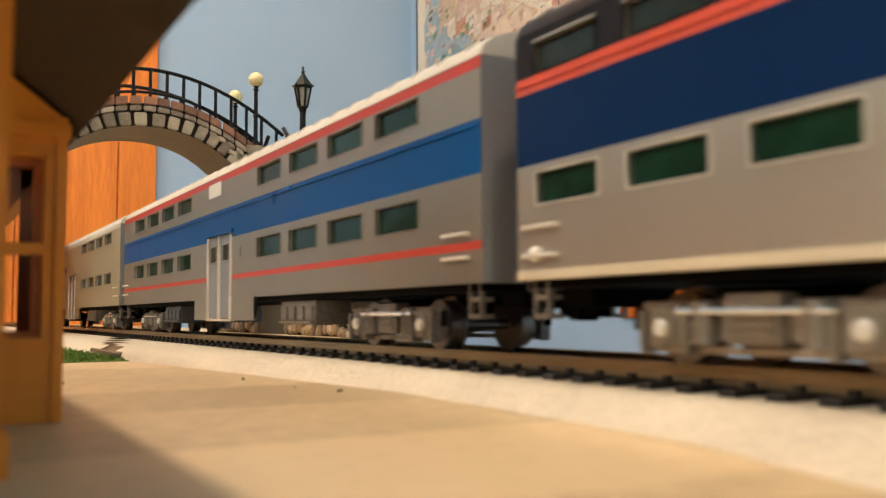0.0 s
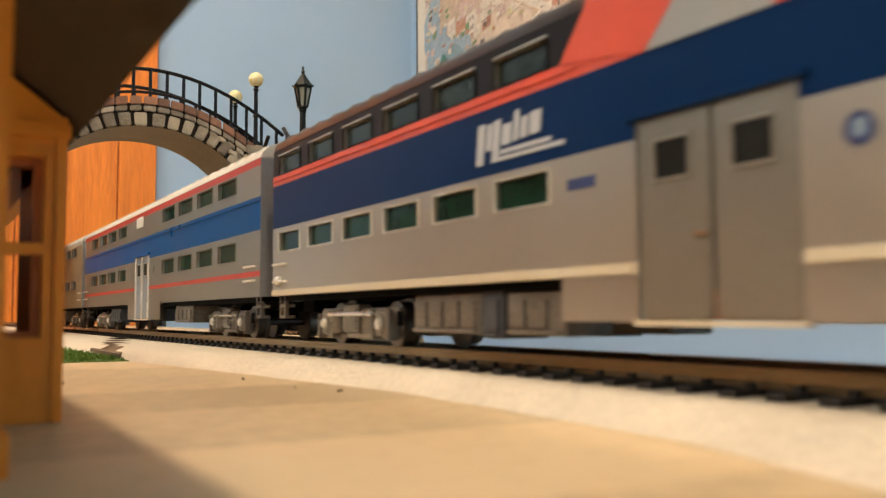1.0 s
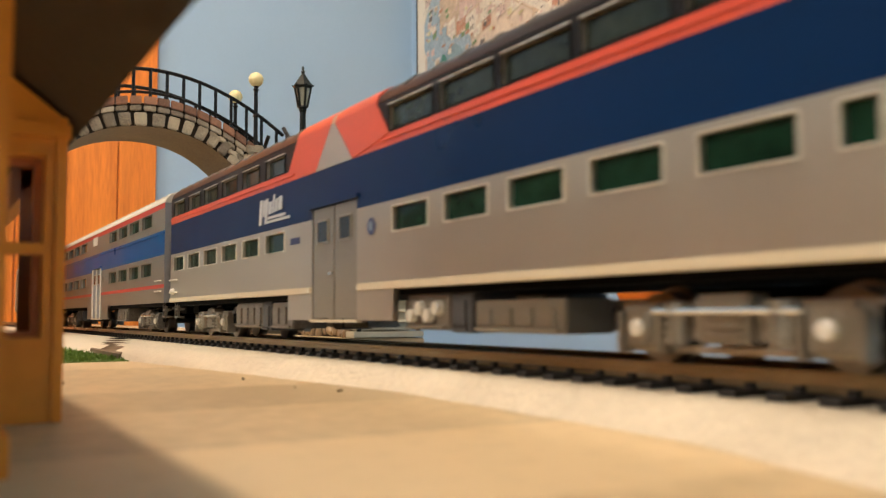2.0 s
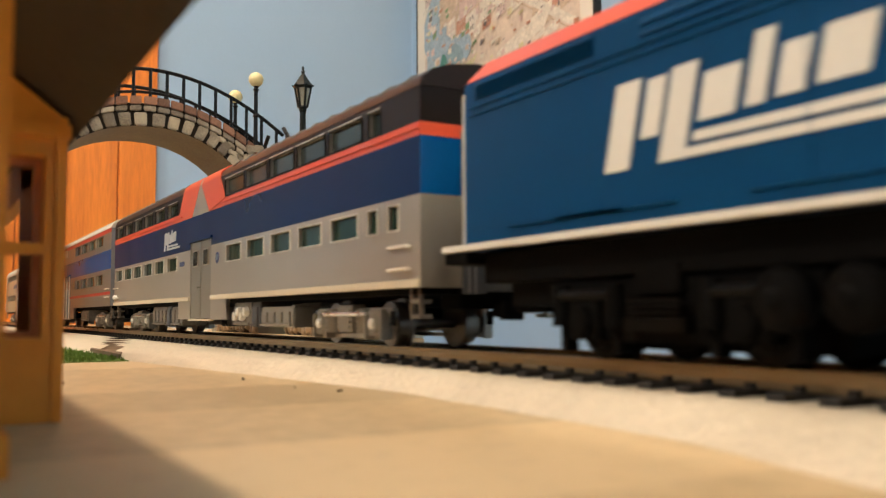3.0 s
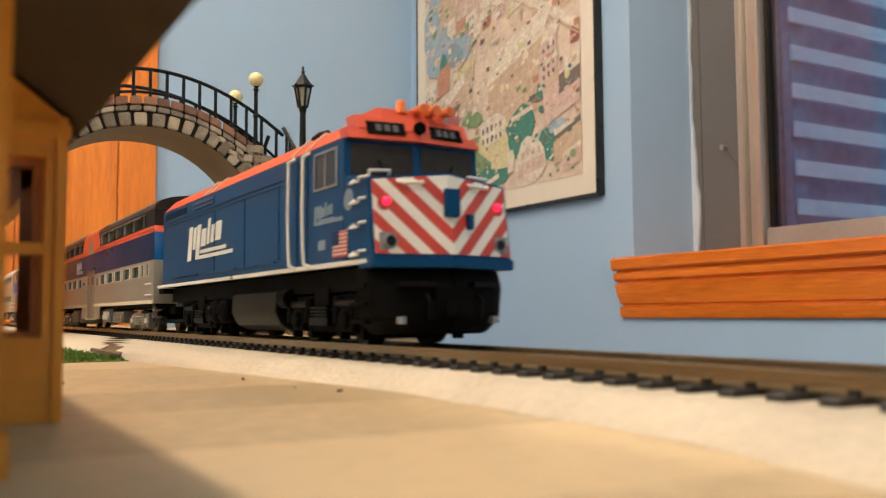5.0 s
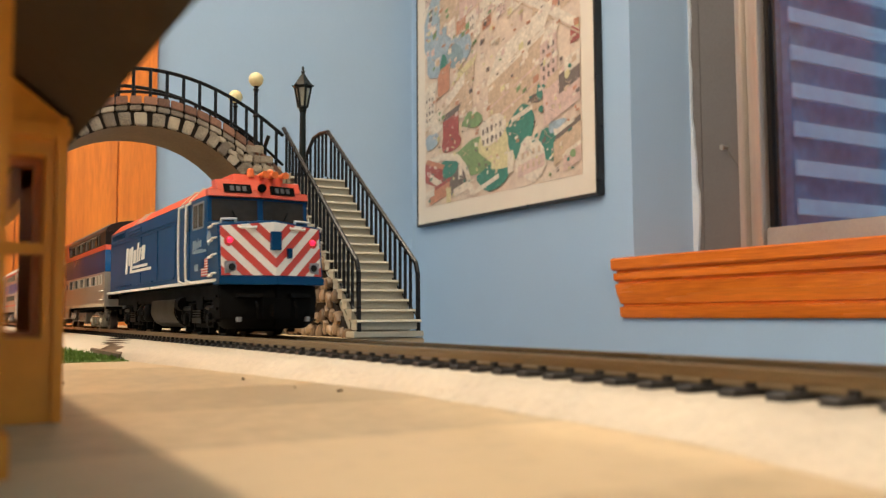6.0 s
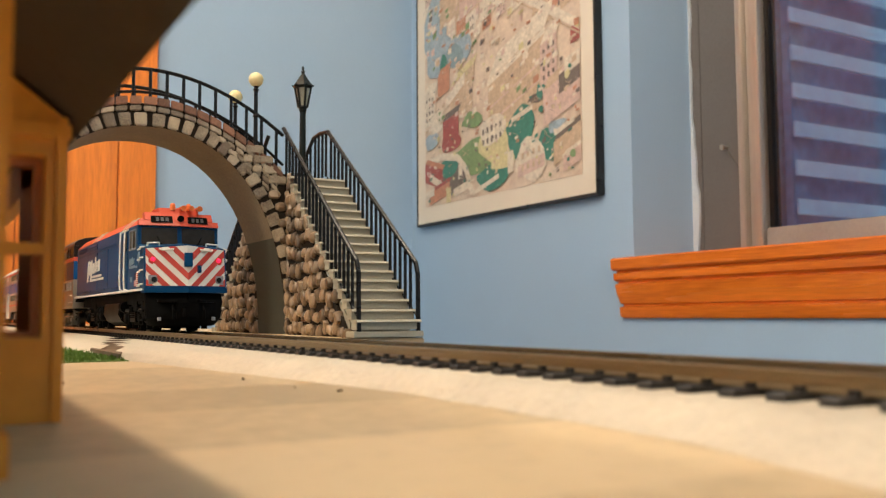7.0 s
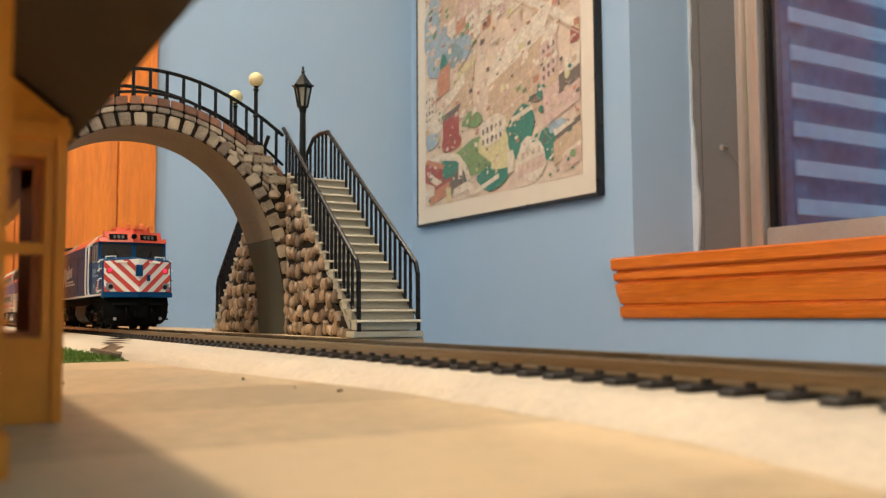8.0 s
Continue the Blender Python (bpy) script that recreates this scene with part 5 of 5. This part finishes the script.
        nb = one("number_board", lambda bm: slab(bm, s * 3.4, s * 12.8, 49.2, 52.4, -13.0, -14.6, 2.2, 0.6, 0.35), BLACK, lo, "black number board", 0.1)
        for k in range(3):
            y0 = s * (5.2 + k * 2.1)
            one("number_bar", lambda bm: slab(bm, min(y0, y0 + s * 1.3), max(y0, y0 + s * 1.3), 49.9, 51.7, -13.35, -14.25, 2.2, 0.2, 0.5), DARKGREY, nb)
        # nose skin, white panel, stripes
        zb, zt = 19.4, 37.0
        def nose_x(y, z):
            return 0.9 + 4.2 * (1 - abs(y) / HW) - (z - zb) / (zt - zb) * 2.6
        def nose(bm):
            P = [(nose_x(0, zb), 0, zb), (nose_x(s * HW, zb), s * HW, zb), (nose_x(s * HW, zt), s * HW, zt), (nose_x(0, 38.8), 0, 38.8)]
            Q = [(-14.4, 0, zb), (-14.4, s * HW, zb), (-14.4, s * HW, 39.2), (-14.4, 0, 40.2)]
            v = [bm.verts.new(p) for p in P + Q]
            for q in ((0, 1, 2, 3), (7, 6, 5, 4), (0, 4, 5, 1), (1, 5, 6, 2), (2, 6, 7, 3), (3, 7, 4, 0)):
                bm.faces.new([v[i] for i in q])
        one("nose", nose, LOCO_BLUE, lo, "blue nose", 0.3)
        def on_nose(bm, poly, proud, th=0.5):
            F = [bm.verts.new((nose_x(u, z) + proud, s * u, z)) for u, z in poly]
            B = [bm.verts.new((nose_x(u, z) + proud - th, s * u, z)) for u, z in poly]
            n = len(poly)
            bm.faces.new(F), bm.faces.new(B[::-1])
            for i in range(n):
                bm.faces.new((F[i], B[i], B[(i + 1) % n], F[(i + 1) % n]))
        edge = [(0, -1, -20.2), (1, 0, 17.3), (-1, 0, 0), ((38.2 - 36.6) / 17.3, 1, 38.2)]
        panel = clip([(0, 0), (17.3, 0), (17.3, 60), (0, 60)], edge)
        one("nose_panel", lambda bm: on_nose(bm, panel, 0.12), WHITE, lo, "white nose panel")
        for c0 in (-11.0, -4.2, 2.5, 9.2, 15.9, 22.6, 29.3):
            poly = clip([(0, c0), (17.3, c0 + 17.6), (17.3, c0 + 20.9), (0, c0 + 3.3)], edge)
            if len(poly) > 2:
                one("nose_stripe", lambda bm: on_nose(bm, poly, 0.24), RED, lo, "red slanting stripe")
        # marker lights, headlamps, grabs
        nx = nose_x(14.2, 31.6)
        one("marker_light", lambda bm: ball(bm, (nx + 0.3, s * 14.4, 31.8), 1.0, 14, 10), REDLIGHT, lo, "glowing red marker light")
        one("marker_rim", lambda bm: cyl(bm, (nx - 0.5, s * 14.4, 31.4), (nx + 0.35, s * 14.4, 31.4), 1.9, 1.7, 16), RED, lo)
        hx = nose_x(14.0, 23)
        hl = one("headlamp", lambda bm: (cyl(bm, (hx - 0.6, s * 14.2, 22.9), (hx + 1.0, s * 14.2, 22.9), 1.8, 1.6, 20), bx(bm, hx - 0.6, hx + 0.3, s * 11.4, s * 16.4, 20.8, 24.8)), ENDGREY, lo, "grey headlamp housing", 0.15)
        one("lens", lambda bm: cyl(bm, (hx + 0.95, s * 14.2, 22.9), (hx + 1.15, s * 14.2, 22.9), 1.2, 1.1, 16), GREYGLASS, hl, "dark lens")
        tx = nose_x(9, 36.2)
        one("nose_grab", lambda bm: tube(bm, [(tx - 0.3, s * 5.6, 36.9), (tx + 1.3, s * 6.2, 36.2), (tx + 1.1, s * 10.8, 35.9), (tx - 0.6, s * 11.6, 36.6)], 0.45, 8), WHITE, lo, "white nose grab rail")
        one("roof_grab", lambda bm: tube(bm, [(-6.5, s * 15.5, 37.8), (-6, s * 15.5, 39.3), (-6, s * 10.5, 39.6), (-6.5, s * 10.5, 38.2)], 0.4, 8), WHITE, lo, "white grab rail on the nose")
        one("nose_sill", lambda bm: prism(bm, [(nose_x(0, zb) + 0.8, 0), (nose_x(HW, zb) + 0.6, s * (HW + 0.3)), (-6, s * (HW + 0.2)), (-6, 0)], 17.2, 19.6, "z"), LOCO_BLUE, lo, "blue nose sill", 0.2)
        # pilot plough
        def pilot(bm):
            # drawn through four levels: pulled in at the foot, stepped out under the sill
            rows = []
            for z, w, f in ((2.6, 0.80, -1.6), (6.0, 0.97, 0.2), (13.5, 1.0, 0.6), (17.3, 1.0, -1.2)):
                rows.append([bm.verts.new((x + (f if x > -8 else 0), y * w, z)) for x, y in ((4.0, 0), (1.0, s * 13.0), (-2.5, s * 17.0), (-9, s * 17.4), (-9, 0))])
            for p, q in zip(rows, rows[1:]):
                for i in range(5):
                    bm.faces.new((p[i], p[(i + 1) % 5], q[(i + 1) % 5], q[i]))
            bm.faces.new(rows[0][::-1]), bm.faces.new(rows[-1])
        one("pilot", pilot, BLACK, lo, "black pilot plate", 0.4)
        one("pilot_step", lambda bm: prism(bm, [(3.0, s * 4.5), (0.9, s * 12.5), (3.4, s * 12.8), (5.6, s * 4.8)], 13.0, 14.2, "z"), TANK, lo, "narrow black foot board", 0.2)
        one("pilot_notch", lambda bm: (bx(bm, 1.2, 3.4, s * 11.2, s * 12.4, 5.0, 6.6),), ENDGREY, lo, "small bright stub")
        one("step_well", lambda bm: [bx(bm, -12, -4, s * 14, s * 17.6, z, z + 0.8) for z in (5, 9, 13)], BLACK, lo)
        one("air_hose", lambda bm: tube(bm, [(4, s * 6.5, 11.5), (6.2, s * 6.7, 9.5), (6.0, s * 6.6, 6)], 0.55, 8), BLACK, lo)
    one("headlight", lambda bm: cyl(bm, (-11.2, 0, 51.2), (-9.9, 0, 51.2), 1.5, 1.4, 16), BLACK, lo, "dark twin headlight")
    one("nose_door", lambda bm: bx(bm, 3.4, 4.9, -1.8, 1.8, 28.6, 34.8), LOCO_BLUE, lo, "blue nose door window", 0.2)
    one("nose_plate", lambda bm: bx(bm, 2.8, 4.3, 4.2, 5.8, 26.0, 29.4), LOCO_BLUE, lo, "", 0.15)
    def coup(bm):
        bx(bm, -2, 6.0, -1.7, 1.7, 7.2, 10.0)
        bx(bm, 5.4, 9.0, -2.6, 1.8, 6.6, 10.6)
        bx(bm, 3.0, 5.2, -5.0, 5.0, 5.8, 12.8)
    one("coupler", coup, BLACK, lo, "black coupler pocket", 0.3)
    # rear end
    one("rear_coupler", lambda bm: bx(bm, -L - 8, -L + 2, -1.7, 1.7, 7.2, 10.0), BLACK, lo, "black coupler shank", 0.2)
    one("rear_plate", lambda bm: bx(bm, -L - 8, -L, -HW + 0.3, HW - 0.3, 16.0, 18.0), BLACK, lo, "rear step plate", 0.2)
    one("rear_wall", lambda bm: bx(bm, -L - 0.8, -L, -HW + 0.4, HW - 0.4, 18.2, 48), LOCO_BLUE, lo, "", 0.2)
    one("rear_light", lambda bm: [cyl(bm, (-L - 1.9, y, 40.0), (-L - 0.7, y, 40.0), 1.3, 1.3, 14) for y in (-14.6, 14.6)], WARMLED, lo, "lit twin rear light")
    for y in (-16.6, 16.6):
        one("rear_handrail", lambda bm: tube(bm, [(-L, y, 47), (-L - 2.0, y, 46.4), (-L - 2.0, y, 20), (-L, y, 19.4)], 0.55, 8), WHITE, lo, "white rear handrail")
    # underframe, tank, trucks
    one("underframe", lambda bm: (bx(bm, -L, -8, -14, 14, 12.5, 18.0), bx(bm, -L + 4, -9, -10.9, 10.9, 8.2, 12.6)), BLACK, lo, "black frame", 0.2)
    def tank(bm):
        prism(bm, [(-16.5, 13.5), (-16.8, 8.0), (-15, 4.4), (-11.5, 2.6), (11.5, 2.6), (15, 4.4), (16.8, 8.0), (16.5, 13.5)], -104, -63, "x")
    one("fuel_tank", tank, TANK, lo, "dark grey rounded fuel tank", 0.4)
    for s in (-1, 1):
        for xb in (-126.5, -116.7):
            one("brake_drum", lambda bm: lathe_y(bm, (xb, s * 12.5, 8.5), s, [(3.6, 0), (4.0, 1.2), (4.0, 3.0), (3.2, 4.0), (1.6, 4.6), (0.8, 5.2)]), BLACK, lo, "rounded black brake drum")
        one("air_tank", lambda bm: cyl(bm, (-62, s * 14.5, 11.5), (-56.5, s * 14.5, 11.5), 2.6, 2.6, 16), BLACK, lo)
    for xc in (-148.0, -36.0):
        t = one("truck", lambda bm: (bx(bm, xc - 5, xc + 5, -11, 11, 7, 13), bx(bm, xc - 24, xc + 24, -6, 6, 1.6, 11.0)), BLACK, lo, "black truck bolster with motor", 0.2)
        for s in (-1, 1):
            def side(bm):
                prism(bm, [(xc - 26, 12.0), (xc + 26, 12.0), (xc + 26, 8.6), (xc + 21.5, 5.4), (xc + 9, 2.8), (xc - 9, 2.8), (xc - 21.5, 5.4), (xc - 26, 8.6)], s * 11.2, s * 13.2, "y")
                bx(bm, xc - 4.5, xc + 4.5, s * 11, s * 14.4, 9.6, 14)
            one("side_frame", side, BLACK, t, "black side frame", 0.2)
            for dx in (-15.6, 15.6):
                def journal(bm):
                    bx(bm, xc + dx - 3.6, xc + dx + 3.6, s * 11.2, s * 14.6, 3.0, 10.8)
                    cyl(bm, (xc + dx, s * 14.6, 5.8), (xc + dx, s * 15.9, 5.8), 2.6, 2.2, 16)
                one("journal_box", journal, BLACK, t, "", 0.25)
                one("brake_cylinder", lambda bm: cyl(bm, (xc + dx - 6.2, s * 14.2, 9.8), (xc + dx + 6.2, s * 14.2, 9.8), 0.9, 0.9, 8), TANK, t)
                for o in (-6.2, 6.2):
                    one("spring", lambda bm: (cyl(bm, (xc + dx + o, s * 13.6, 5.0), (xc + dx + o, s * 13.6, 11.4), 1.7, 1.5, 12), bx(bm, xc + dx + o - 0.7, xc + dx + o + 0.7, s * 11, s * 13.5, 1.2, 6.0)), BLACK, t)
            def leaf(bm):
                bx(bm, xc - 6, xc + 6, s * 11, s * 15.4, 4.4, 6.4)
                for k in range(3):
                    bx(bm, xc - 5.4, xc + 5.4, s * 14, s * 15.4, 6.8 + k * 0.9, 7.3 + k * 0.9)
            one("leaf_spring", leaf, TANK, t, "stacked leaf spring", 0.12)
        for dx in (-15.6, 15.6):
            wheelset(t, xc + dx, 5.6, TANK)
    return lo


engine = locomotive()
car_navy = coach("gallery_coach", "silver bilevel coach with navy band and orange wedges", 318.0, "navy")
car_blue = coach("gallery_coach", "silver bilevel coach with blue band and red stripes", 316.0, "blue")
car_plain = coach("gallery_coach", "plain dull silver bilevel coach behind the station", 316.0, "plain")


# ---- what moves: the train backs away along the straight track ----
def along(t):
    return -0.1179 - 0.1152 * (t - 4.5) + 0.0003 * (t - 4.5) ** 2 + 0.0053 * max(0.0, t - 6.5) ** 2


def motions():
    times = [i * 0.5 for i in range(17)]
    for thing_, off in ((engine, 0.0), (car_navy, -0.5267), (car_blue, -0.8535), (car_plain, -1.1805)):
        walk(thing_, [(t, pose(along(t) + off, CY / 1000, 0)) for t in times])
    for w, x, r in WHEELS:
        n = math.ceil((along(0) - along(8)) / r / radians(75))
        rows = []
        for i in range(n + 1):
            t = 8.0 * i / n
            if i == 0 or frame(t) > frame(rows[-1][0]):
                rows.append((t, Matrix.Translation((x, 0, r)) @ Matrix.Rotation((along(t) - along(0)) / r, 4, "Y")))
        walk(w, rows)


motions()
